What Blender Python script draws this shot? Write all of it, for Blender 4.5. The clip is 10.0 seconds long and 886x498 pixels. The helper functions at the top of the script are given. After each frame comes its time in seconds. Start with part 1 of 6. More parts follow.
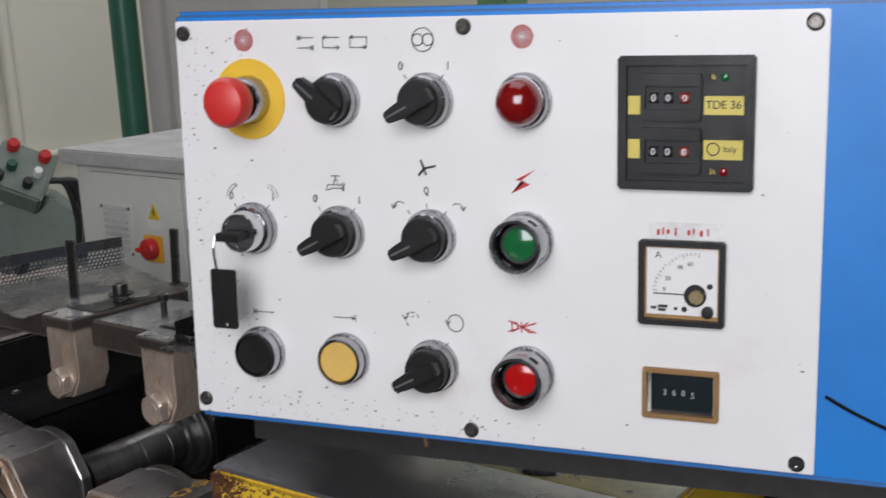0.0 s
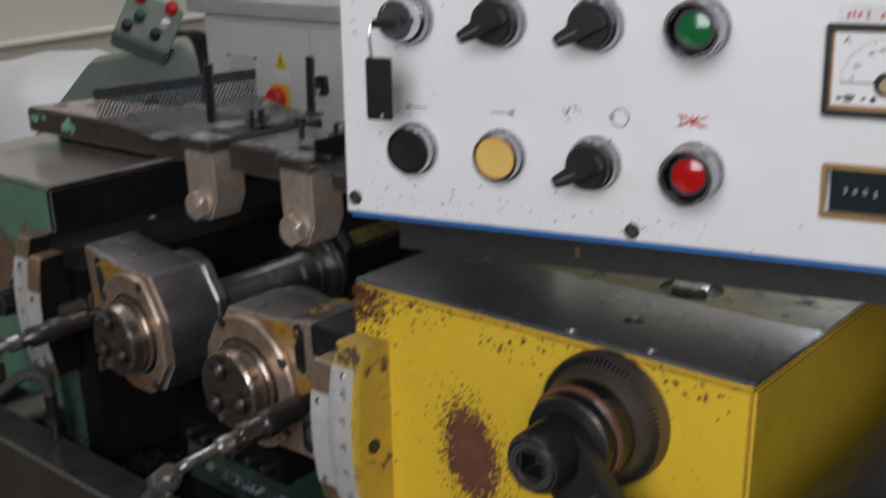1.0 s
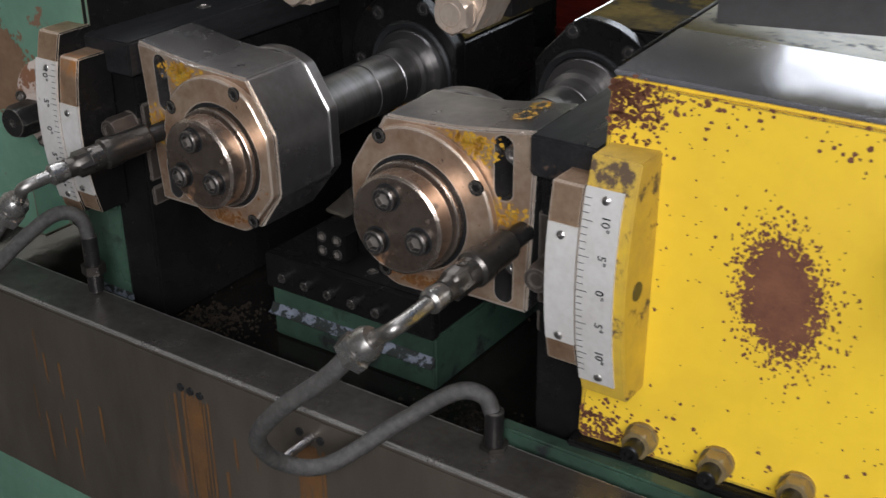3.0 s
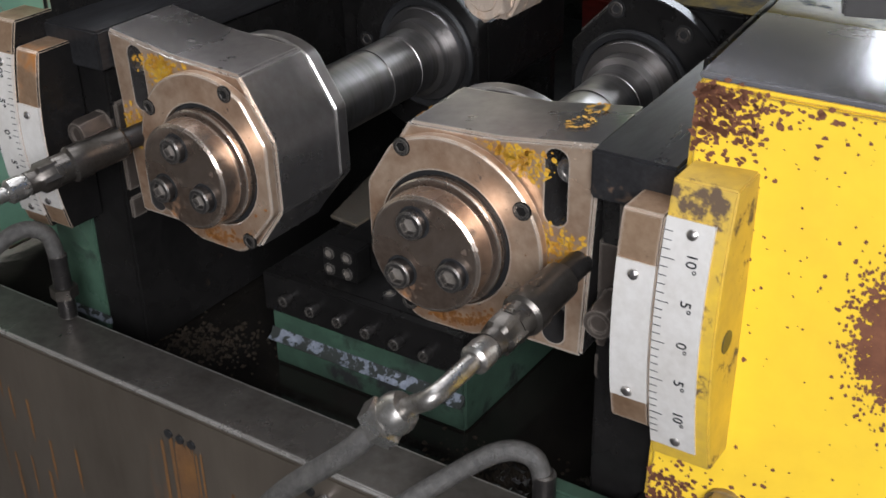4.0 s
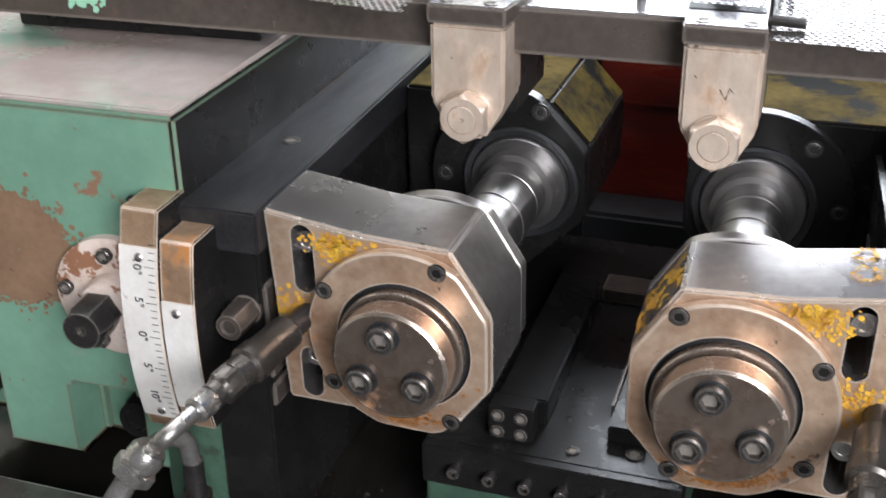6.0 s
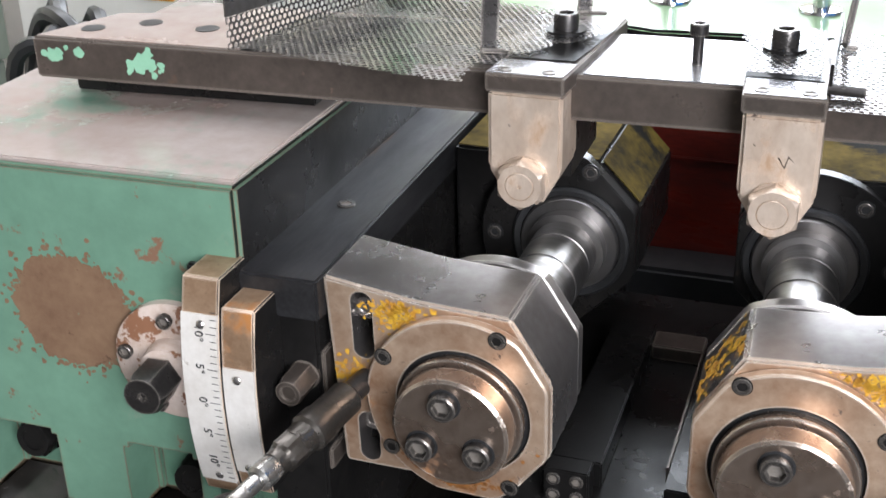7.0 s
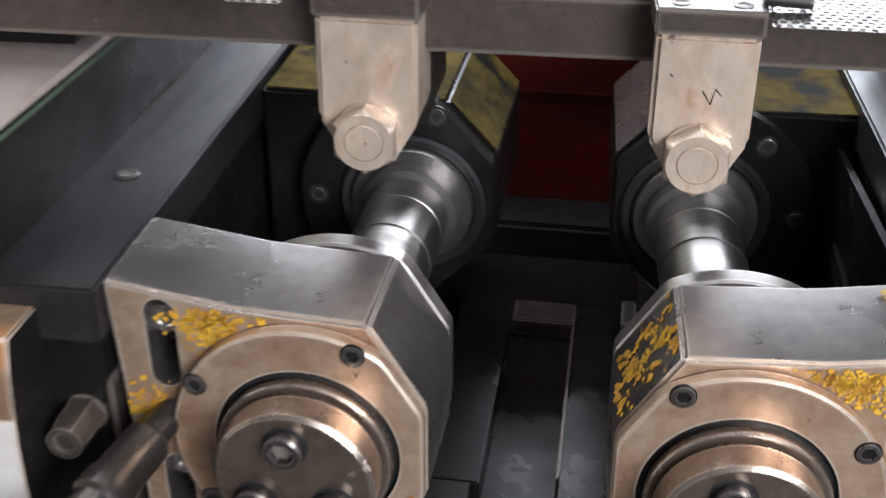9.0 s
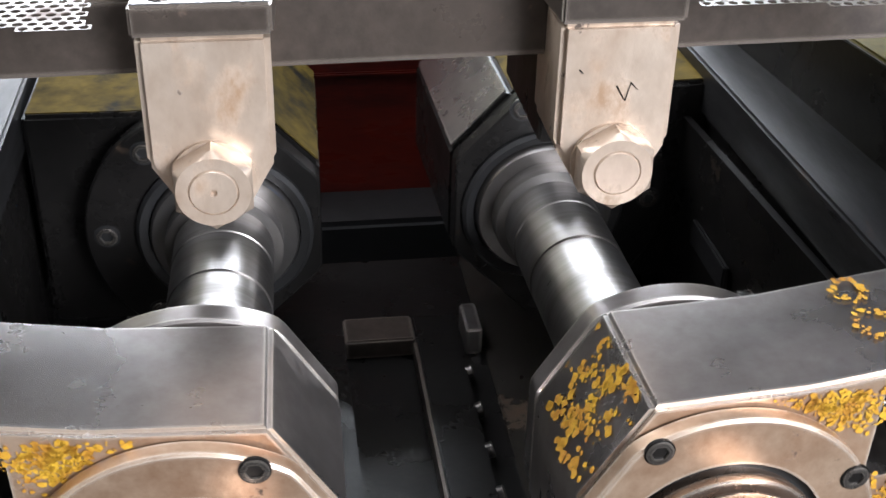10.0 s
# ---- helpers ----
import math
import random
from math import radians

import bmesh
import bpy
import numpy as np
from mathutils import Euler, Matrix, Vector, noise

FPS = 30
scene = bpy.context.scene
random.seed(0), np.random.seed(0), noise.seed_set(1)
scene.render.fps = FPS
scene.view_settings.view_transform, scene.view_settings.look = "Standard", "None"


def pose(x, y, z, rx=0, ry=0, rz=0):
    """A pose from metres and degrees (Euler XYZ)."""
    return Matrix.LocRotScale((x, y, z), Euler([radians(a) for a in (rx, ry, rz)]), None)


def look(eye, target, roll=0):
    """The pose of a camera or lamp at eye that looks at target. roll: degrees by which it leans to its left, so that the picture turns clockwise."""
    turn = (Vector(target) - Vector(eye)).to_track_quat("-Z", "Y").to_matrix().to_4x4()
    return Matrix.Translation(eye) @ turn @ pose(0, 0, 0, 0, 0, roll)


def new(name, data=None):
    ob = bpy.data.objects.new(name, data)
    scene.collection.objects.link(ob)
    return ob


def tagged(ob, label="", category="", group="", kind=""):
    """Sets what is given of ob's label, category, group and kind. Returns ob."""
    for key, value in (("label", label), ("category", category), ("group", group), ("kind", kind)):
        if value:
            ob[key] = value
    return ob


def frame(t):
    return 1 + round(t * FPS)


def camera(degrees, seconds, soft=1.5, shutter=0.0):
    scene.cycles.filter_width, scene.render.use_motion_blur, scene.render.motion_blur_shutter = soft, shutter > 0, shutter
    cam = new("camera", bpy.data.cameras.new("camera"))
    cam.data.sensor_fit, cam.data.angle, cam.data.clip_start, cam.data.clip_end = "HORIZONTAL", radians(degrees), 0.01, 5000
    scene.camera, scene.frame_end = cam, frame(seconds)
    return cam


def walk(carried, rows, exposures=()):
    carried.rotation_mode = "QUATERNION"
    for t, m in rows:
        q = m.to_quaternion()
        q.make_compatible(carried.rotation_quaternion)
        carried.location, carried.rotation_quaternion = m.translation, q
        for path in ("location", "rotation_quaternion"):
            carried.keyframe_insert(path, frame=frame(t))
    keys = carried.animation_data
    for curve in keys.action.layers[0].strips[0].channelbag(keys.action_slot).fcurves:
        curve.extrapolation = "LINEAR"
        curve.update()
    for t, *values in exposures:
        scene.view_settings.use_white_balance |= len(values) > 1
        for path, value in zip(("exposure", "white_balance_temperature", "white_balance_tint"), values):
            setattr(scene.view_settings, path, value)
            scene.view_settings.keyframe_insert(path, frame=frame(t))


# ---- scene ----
cam = camera(39.8, 10.0, shutter=0.4)
PATH = [
    (0, (0.917, -0.531, 1.478), (-0.3, 0.994, 1.039), -2.9),
    (0.5, (0.903, -0.545, 1.461), (-0.364, 0.928, 0.986), -2.1),
    (1, (0.883, -0.543, 1.417), (-0.441, 0.828, 0.814), -2.7),
    (1.5, (0.845, -0.543, 1.378), (-0.526, 0.717, 0.648), -2.3),
    (2, (0.753, -0.56, 1.348), (-0.51, 0.776, 0.559), -0.7),
    (2.5, (0.618, -0.582, 1.341), (-0.463, 0.88, 0.507), -0.6),
    (4, (0.42, -0.457, 1.314), (-0.572, 0.995, 0.362), -1.3),
    (4.5, (0.346, -0.449, 1.317), (-0.521, 1.07, 0.348), -1.0),
    (5, (0.227, -0.472, 1.333), (-0.419, 1.153, 0.363), -2.0),
    (5.5, (0.152, -0.501, 1.354), (-0.394, 1.171, 0.402), -0.9),
    (6, (0.121, -0.518, 1.366), (-0.451, 1.168, 0.455), -0.8),
    (7.5, (0.09, -0.523, 1.396), (-0.526, 1.192, 0.572), -1.3),
    (8, (0.079, -0.53, 1.403), (-0.479, 1.226, 0.626), -1.3),
    (8.5, (0.069, -0.484, 1.374), (-0.352, 1.28, 0.53), -0.2),
    (9, (0.025, -0.367, 1.328), (-0.228, 1.366, 0.363), 0.4),
    (9.5, (0.008, -0.272, 1.311), (-0.042, 1.444, 0.285), -0.1),
    (10, (-0.057, -0.266, 1.314), (0.199, 1.426, 0.279), 1.3),
]
EXPOSURES = [(0.0, -1.2), (1.0, -1.45), (2.5, -0.92), (4.0, -0.15), (5.0, 0.08), (6.0, 0.52), (8.0, 0.56), (9.0, 0.22), (10.0, 0.64)]
walk(cam, [(t, look(eye, target, roll)) for t, eye, target, roll in PATH], EXPOSURES)

# ---- world and large lights ----
world = bpy.data.worlds.new("world")
scene.world = world
world.use_nodes = True
wn = world.node_tree.nodes
sky = wn.new("ShaderNodeTexSky")
sky.sky_type, sky.sun_disc = "NISHITA", False
sky.sun_elevation, sky.sun_rotation = radians(35), radians(200)
wn["Background"].inputs["Strength"].default_value = 0.1
world.node_tree.links.new(sky.outputs[0], wn["Background"].inputs["Color"])


def window_light(name, eye, target, w, h, watts, colour):
    lamp = bpy.data.lights.new(name, "AREA")
    lamp.shape, lamp.size, lamp.size_y, lamp.energy, lamp.color = "RECTANGLE", w, h, watts, colour
    ob = new(name, lamp)
    ob.matrix_world = look(eye, target)
    return ob


# daylight in the openings of the shed's windows
window_light("window_light_south", (1.4, -1.78, 2.0), (0.6, 0.0, 1.2), 1.3, 1.3, 112, (0.94, 0.96, 1.03))
window_light("window_light_north", (0.25, 3.48, 2.75), (0.25, 0.0, 2.05), 2.3, 1.35, 102, (0.9, 0.96, 1.05))
window_light("skylight", (0.2, 0.1, 3.78), (0.2, 0.1, 0.0), 2.0, 1.8, 42, (0.94, 0.96, 1.03))
# added fill lamp, no such opening known; brightens the cabinet and rear walls
window_light("rear_fill_lamp", (-1.9, 1.6, 3.78), (-1.9, 1.6, 0.0), 1.8, 1.8, 95, (0.95, 0.97, 1.03))

# ---- materials ----


def mat(name, base, base2=None, rough=0.5, metal=0.0, scale=30.0, detail=6.0, bump=0.05, bump_scale=300.0, chips=None,
        chip_scale=60.0, chip_cut=0.62, chip_soft=0.03, chip_rough=0.7, rough_var=0.12, stretch=(1, 1, 1), extra=None, coat=0.0, spec=0.5, edge=None, edge_lo=0.90, edge_hi=0.97):
    """Two colours mixed by broad and fine noise, uneven gloss, fine relief, and chips or stains of a third colour."""
    m = bpy.data.materials.new(name)
    m.use_nodes = True
    nt = m.node_tree
    n, ln = nt.nodes, nt.links
    b = n["Principled BSDF"]
    base2 = base2 or tuple(c * 0.7 for c in base)
    tc = n.new("ShaderNodeTexCoord")
    mp = n.new("ShaderNodeMapping")
    mp.inputs["Scale"].default_value = stretch
    ln.new(tc.outputs["Object"], mp.inputs[0])

    def noise_node(sc, det=6.0, rgh=0.6):
        t = n.new("ShaderNodeTexNoise")
        t.inputs["Scale"].default_value, t.inputs["Detail"].default_value, t.inputs["Roughness"].default_value = sc, det, rgh
        ln.new(mp.outputs[0], t.inputs["Vector"])
        return t

    def ramp(src, a, c):
        r = n.new("ShaderNodeMapRange")
        r.inputs[1].default_value, r.inputs[2].default_value = a, c
        ln.new(src, r.inputs[0])
        return r.outputs[0]

    def mix(fac, a, c):
        x = n.new("ShaderNodeMix")
        x.data_type = "RGBA"
        for sock, v in ((x.inputs[6], a), (x.inputs[7], c)):
            if isinstance(v, tuple):
                sock.default_value = (*v, 1)
            else:
                ln.new(v, sock)
        ln.new(fac, x.inputs[0])
        return x.outputs[2]

    broad, fine = noise_node(scale, detail), noise_node(scale * 9, 4.0)
    add = n.new("ShaderNodeMath")
    add.operation = "MULTIPLY_ADD"
    add.inputs[1].default_value = 0.45
    ln.new(fine.outputs[0], add.inputs[0])
    ln.new(broad.outputs[0], add.inputs[2])
    col = mix(ramp(add.outputs[0], 0.5, 0.95), base, base2)
    rgh = n.new("ShaderNodeMapRange")
    rgh.inputs[1].default_value, rgh.inputs[2].default_value = 0.3, 0.7
    rgh.inputs[3].default_value, rgh.inputs[4].default_value = max(0.03, rough - rough_var), min(1.0, rough + rough_var)
    ln.new(broad.outputs[0], rgh.inputs[0])
    rough_out = rgh.outputs[0]
    metal_out = None
    for c_col, c_scale, c_cut, c_soft, c_rough in ([(chips, chip_scale, chip_cut, chip_soft, chip_rough)] if chips else []) + list(extra or []):
        ch = noise_node(c_scale, 8.0, 0.65)
        f = ramp(ch.outputs[0], c_cut, c_cut + c_soft)
        col = mix(f, col, c_col)
        rm = n.new("ShaderNodeMix")
        ln.new(f, rm.inputs[0])
        ln.new(rough_out, rm.inputs[2])
        rm.inputs[3].default_value = c_rough
        rough_out = rm.outputs[0]
        if metal:
            mm = n.new("ShaderNodeMix")
            ln.new(f, mm.inputs[0])
            if metal_out:
                ln.new(metal_out, mm.inputs[2])
            else:
                mm.inputs[2].default_value = metal
            mm.inputs[3].default_value = 0.0
            metal_out = mm.outputs[0]
    if edge:
        geo, bev, dot = n.new("ShaderNodeNewGeometry"), n.new("ShaderNodeBevel"), n.new("ShaderNodeVectorMath")
        bev.samples = 4
        bev.inputs["Radius"].default_value = 0.0022
        dot.operation = "DOT_PRODUCT"
        ln.new(geo.outputs["Normal"], dot.inputs[0])
        ln.new(bev.outputs[0], dot.inputs[1])
        wear = n.new("ShaderNodeMath")
        wear.operation = "MULTIPLY_ADD"
        wear.inputs[1].default_value = 0.12
        ln.new(noise_node(160, 5.0).outputs[0], wear.inputs[0])
        ln.new(dot.outputs["Value"], wear.inputs[2])
        col = mix(ramp(wear.outputs[0], edge_lo + 0.06, edge_hi + 0.06), edge, col)
    ln.new(col, b.inputs["Base Color"])
    ln.new(rough_out, b.inputs["Roughness"])
    if metal_out:
        ln.new(metal_out, b.inputs["Metallic"])
    else:
        b.inputs["Metallic"].default_value = metal
    b.inputs["Coat Weight"].default_value = coat
    b.inputs["Specular IOR Level"].default_value = spec
    if bump:
        bn = noise_node(bump_scale, 4.0)
        bp = n.new("ShaderNodeBump")
        bp.inputs["Strength"].default_value, bp.inputs["Distance"].default_value = bump, 0.002
        ln.new(bn.outputs[0], bp.inputs["Height"])
        ln.new(bp.outputs[0], b.inputs["Normal"])
    return m


STEEL = mat("worn machined steel", (0.47, 0.445, 0.435), (0.29, 0.26, 0.245), 0.28, 0.95, 12, chips=(0.16, 0.12, 0.10), chip_scale=60, chip_cut=0.69, chip_soft=0.08, bump=0.03, rough_var=0.09, edge=(0.75, 0.72, 0.68),
            extra=[((0.26, 0.07, 0.05), 22, 0.70, 0.06, 0.6), ((0.16, 0.14, 0.13), 9, 0.64, 0.25, 0.34)])
STEEL_BROWN = mat("brown patinated steel", (0.57, 0.425, 0.31), (0.25, 0.135, 0.075), 0.36, 0.65, 15, chips=(0.07, 0.042, 0.028), chip_scale=85, chip_cut=0.63, chip_soft=0.05, bump=0.08, edge=(0.72, 0.64, 0.55),
                  extra=[((0.36, 0.13, 0.02), 13, 0.63, 0.06, 0.7), ((0.13, 0.085, 0.06), 30, 0.60, 0.12, 0.5)])
STEEL_CAP = mat("turned brown cap steel", (0.40, 0.32, 0.265), (0.19, 0.13, 0.095), 0.27, 0.9, 22, chips=(0.08, 0.05, 0.035), chip_scale=70, chip_cut=0.64, chip_soft=0.08, bump=0.04, edge=(0.75, 0.68, 0.6),
                extra=[((0.25, 0.11, 0.04), 26, 0.66, 0.08, 0.6)])
STEEL_SHAFT = mat("turned spindle steel", (0.33, 0.32, 0.315), (0.16, 0.145, 0.135), 0.33, 0.95, 9, stretch=(0.4, 5, 0.4), rough_var=0.06, bump=0.02)
# near-black for oily steel; also painted as shade under hood, bridge and guards
DARK_STEEL_SHADE = mat("dark oily steel and painted shade", (0.013, 0.012, 0.0115), (0.005, 0.0047, 0.0045), 0.30, 0.1, 20, chips=(0.04, 0.025, 0.015), chip_scale=30, chip_cut=0.66, chip_soft=0.08, spec=0.3)
SLIDE = mat("scraped slideway steel", (0.062, 0.061, 0.064), (0.022, 0.021, 0.021), 0.38, 0.7, 12, stretch=(3, 0.6, 3), chips=(0.1, 0.055, 0.03), chip_scale=16, chip_cut=0.64, chip_soft=0.1)
PLATE = mat("brown rusted plate steel", (0.10, 0.08, 0.068), (0.042, 0.034, 0.028), 0.36, 0.5, 18, chips=(0.2, 0.13, 0.09), chip_scale=40, chip_cut=0.64, chip_soft=0.1, edge=(0.2, 0.17, 0.145), extra=[((0.14, 0.065, 0.025), 12, 0.64, 0.12, 0.6)])
GREASE = mat("black oily sump", (0.006, 0.0055, 0.005), (0.014, 0.012, 0.01), 0.13, 0.0, 25, bump=0.14, bump_scale=45, chips=(0.1, 0.085, 0.065), chip_scale=16, chip_cut=0.66, chip_soft=0.12)
BLACK = mat("black paint", (0.02, 0.02, 0.021), (0.012, 0.012, 0.012), 0.4, 0.0, 20)
BLACK_SCREW = mat("black oxide screw", (0.06, 0.055, 0.052), (0.025, 0.023, 0.022), 0.32, 0.7, 60, edge=(0.2, 0.18, 0.16))
# pale floor of screw sockets: the light they reflect is put into the colour
SOCKET = mat("lightened socket floor", (0.34, 0.31, 0.28), (0.2, 0.17, 0.14), 0.4, 0.6, 90)
GREEN = mat("worn green machine paint", (0.125, 0.235, 0.165), (0.085, 0.165, 0.115), 0.4, 0.0, 10, chips=(0.16, 0.085, 0.05), chip_scale=34, chip_cut=0.64, chip_soft=0.03, edge=(0.14, 0.09, 0.06),
            extra=[((0.28, 0.24, 0.2), 9, 0.66, 0.15, 0.5)])
GREEN_TOP = mat("rubbed green and rust housing top", (0.42, 0.37, 0.34), (0.30, 0.22, 0.185), 0.2, 0.25, 7, chips=(0.12, 0.22, 0.16), chip_scale=9, chip_cut=0.55, chip_soft=0.12, chip_rough=0.35, extra=[((0.2, 0.09, 0.05), 14, 0.64, 0.1, 0.5)])
YELLOW = mat("chipped yellow machine paint", (0.78, 0.52, 0.035), (0.68, 0.43, 0.03), 0.4, 0.0, 7, chips=(0.12, 0.065, 0.03), chip_scale=150, chip_cut=0.70, chip_soft=0.03, edge=(0.12, 0.07, 0.035),
             extra=[((0.42, 0.24, 0.03), 16, 0.66, 0.12, 0.6)])
YELLOW_DIRTY = mat("grimy chipped yellow paint", (0.62, 0.4, 0.035), (0.4, 0.26, 0.05), 0.48, 0.0, 16, chips=(0.09, 0.055, 0.03), chip_scale=38, chip_cut=0.57, chip_soft=0.05,
                   extra=[((0.22, 0.2, 0.18), 30, 0.66, 0.05, 0.5)])
GREEN_OILY = mat("oil-darkened green paint", (0.045, 0.085, 0.058), (0.02, 0.035, 0.025), 0.35, 0.0, 14, chips=(0.01, 0.01, 0.01), chip_scale=22, chip_cut=0.55, chip_soft=0.1)
YELLOW_OLIVE = mat("oily worn yellow paint", (0.13, 0.09, 0.018), (0.03, 0.024, 0.012), 0.8, 0.0, 16, chips=(0.012, 0.011, 0.01), chip_scale=24, chip_cut=0.5, chip_soft=0.1, spec=0.05)
WHITE = mat("off-white enamelled sheet", (0.77, 0.745, 0.73), (0.72, 0.69, 0.67), 0.38, 0.0, 5, bump=0.01, chips=(0.3, 0.25, 0.2), chip_scale=90, chip_cut=0.765, chip_soft=0.02, extra=[((0.6, 0.54, 0.46), 9, 0.62, 0.3, 0.5)])
BLUE = mat("blue painted sheet", (0.004, 0.205, 0.62), (0.004, 0.16, 0.5), 0.42, 0.0, 4, bump=0.02, edge=(0.07, 0.055, 0.045))
RED_DARK = mat("dark red machine paint", (0.15, 0.016, 0.009), (0.05, 0.007, 0.005), 0.35, 0.0, 9, stretch=(1, 1, 4), spec=0.3)
CREAM = mat("cream wall paint", (0.66, 0.62, 0.52), (0.62, 0.58, 0.48), 0.7, 0.0, 1.5, bump=0.1, bump_scale=60)
CONCRETE = mat("oil-stained concrete floor", (0.06, 0.055, 0.05), (0.028, 0.026, 0.024), 0.6, 0.0, 1.2, bump=0.15, bump_scale=80)
CEIL = mat("unseen dark grey ceiling", (0.16, 0.155, 0.15), (0.12, 0.118, 0.115), 0.8, 0.0, 1.5)

# ---- mesh helpers ----


def ortho(axis):
    a = Vector(axis).normalized()
    u = a.orthogonal().normalized() if abs(a.z) > 0.9 else a.cross(Vector((0, 0, 1))).normalized()
    return a, u, u.cross(a).normalized()


def box(bm, x0, x1, y0, y1, z0, z1, bevel=0.0, seg=2, m=None):
    r = bmesh.ops.create_cube(bm, size=1.0)
    vs = r["verts"]
    bmesh.ops.scale(bm, vec=(x1 - x0, y1 - y0, z1 - z0), verts=vs)
    bmesh.ops.translate(bm, vec=((x0 + x1) / 2, (y0 + y1) / 2, (z0 + z1) / 2), verts=vs)
    if m is not None:
        bmesh.ops.transform(bm, matrix=m, verts=vs)
    if bevel:
        es = list({e for v in vs for e in v.link_edges})
        bmesh.ops.bevel(bm, geom=es, offset=bevel, segments=seg, affect="EDGES", clamp_overlap=True)
    return bm


def prism(bm, pts, a0, a1, axis="y", bevel=0.0, seg=2, m=None):
    """Extrudes a polygon: pts are (x, z) along y, (y, z) along x, or (x, y) along z."""
    def at(p, a):
        return {"y": (p[0], a, p[1]), "x": (a, p[0], p[1]), "z": (p[0], p[1], a)}[axis]
    lo, hi = [bm.verts.new(at(p, a0)) for p in pts], [bm.verts.new(at(p, a1)) for p in pts]
    k = len(pts)
    fs = [bm.faces.new(lo), bm.faces.new(hi[::-1])]
    for i in range(k):
        fs.append(bm.faces.new((lo[i], hi[i], hi[(i + 1) % k], lo[(i + 1) % k])))
    if m is not None:
        bmesh.ops.transform(bm, matrix=m, verts=lo + hi)
    bmesh.ops.recalc_face_normals(bm, faces=fs)
    if bevel:
        es = list({e for f in fs for e in f.edges})
        bmesh.ops.bevel(bm, geom=es, offset=bevel, segments=seg, affect="EDGES", clamp_overlap=True)
    return bm


def lathe(bm, origin, axis, profile, seg=40, hexed=(), loop=False, phase=0.0):
    """Turns (distance along the axis, radius) pairs round an axis; rings whose index is in hexed become hexagons."""
    o = Vector(origin)
    a, u, v = ortho(axis)
    rings = []
    for i, (s, r) in enumerate(profile):
        if r <= 1e-6:
            rings.append([bm.verts.new(o + a * s)])
            continue
        ring = []
        for k in range(seg):
            th = 2 * math.pi * k / seg
            rr = r
            if i in hexed:
                rr = r / math.cos(((th + phase) % (math.pi / 3)) - math.pi / 6)
            ring.append(bm.verts.new(o + a * s + (u * math.cos(th) + v * math.sin(th)) * rr))
        rings.append(ring)
    fs = []
    for p, q in zip(rings, rings[1:] + (rings[:1] if loop else [])):
        if len(p) == 1 and len(q) == 1:
            continue
        for k in range(seg):
            k2 = (k + 1) % seg
            if len(p) == 1:
                fs.append(bm.faces.new((p[0], q[k], q[k2])))
            elif len(q) == 1:
                fs.append(bm.faces.new((p[k], q[0], p[k2])))
            else:
                fs.append(bm.faces.new((p[k], q[k], q[k2], p[k2])))
    for ring, flip in ((rings[0], True), (rings[-1], False)):
        if len(ring) > 1 and not loop:
            fs.append(bm.faces.new(ring if flip else ring[::-1]))
    bmesh.ops.recalc_face_normals(bm, faces=fs)
    return bm


def cyl(bm, p0, p1, r, seg=24, bevel=0.0):
    p0, p1 = Vector(p0), Vector(p1)
    d = (p1 - p0).length
    prof = [(0, r), (d, r)] if not bevel else [(0, r - bevel), (bevel, r), (d - bevel, r), (d, r - bevel)]
    return lathe(bm, p0, p1 - p0, prof, seg)


def tube(bm, pts, r, seg=14, sub=6):
    """A round bar along a smooth line through pts."""
    ps = [Vector(p) for p in pts]
    if len(ps) > 2 and sub > 1:
        ext = [2 * ps[0] - ps[1]] + ps + [2 * ps[-1] - ps[-2]]
        out = []
        for i in range(1, len(ext) - 2):
            p0, p1, p2, p3 = ext[i - 1:i + 3]
            for k in range(sub):
                t = k / sub
                out.append(0.5 * ((2 * p1) + (p2 - p0) * t + (2 * p0 - 5 * p1 + 4 * p2 - p3) * t * t + (3 * p1 - p0 - 3 * p2 + p3) * t ** 3))
        ps = out + [ps[-1]]
    nrm = None
    rings = []
    for i, p in enumerate(ps):
        d = (ps[min(i + 1, len(ps) - 1)] - ps[max(i - 1, 0)]).normalized()
        nrm = d.orthogonal().normalized() if nrm is None else (nrm - d * nrm.dot(d)).normalized()
        b2 = d.cross(nrm)
        rings.append([bm.verts.new(p + (nrm * math.cos(2 * math.pi * k / seg) + b2 * math.sin(2 * math.pi * k / seg)) * r) for k in range(seg)])
    fs = [bm.faces.new(rings[0]), bm.faces.new(rings[-1][::-1])]
    for p, q in zip(rings, rings[1:]):
        for k in range(seg):
            fs.append(bm.faces.new((p[k], p[(k + 1) % seg], q[(k + 1) % seg], q[k])))
    bmesh.ops.recalc_face_normals(bm, faces=fs)
    return bm


def carve(body, *cutters):
    """Cuts the cutter meshes out of the body mesh."""
    temp = []
    for b in (body, *cutters):
        me = bpy.data.meshes.new("temporary")
        b.to_mesh(me)
        b.free()
        temp.append(new("temporary", me))
    for c in temp[1:]:
        mod = temp[0].modifiers.new("cut", "BOOLEAN")
        mod.object, mod.operation, mod.solver = c, "DIFFERENCE", "EXACT"
    bpy.context.view_layer.update()
    out = bmesh.new()
    out.from_object(temp[0], bpy.context.evaluated_depsgraph_get())
    for ob in temp:
        me = ob.data
        bpy.data.objects.remove(ob)
        bpy.data.meshes.remove(me)
    return out


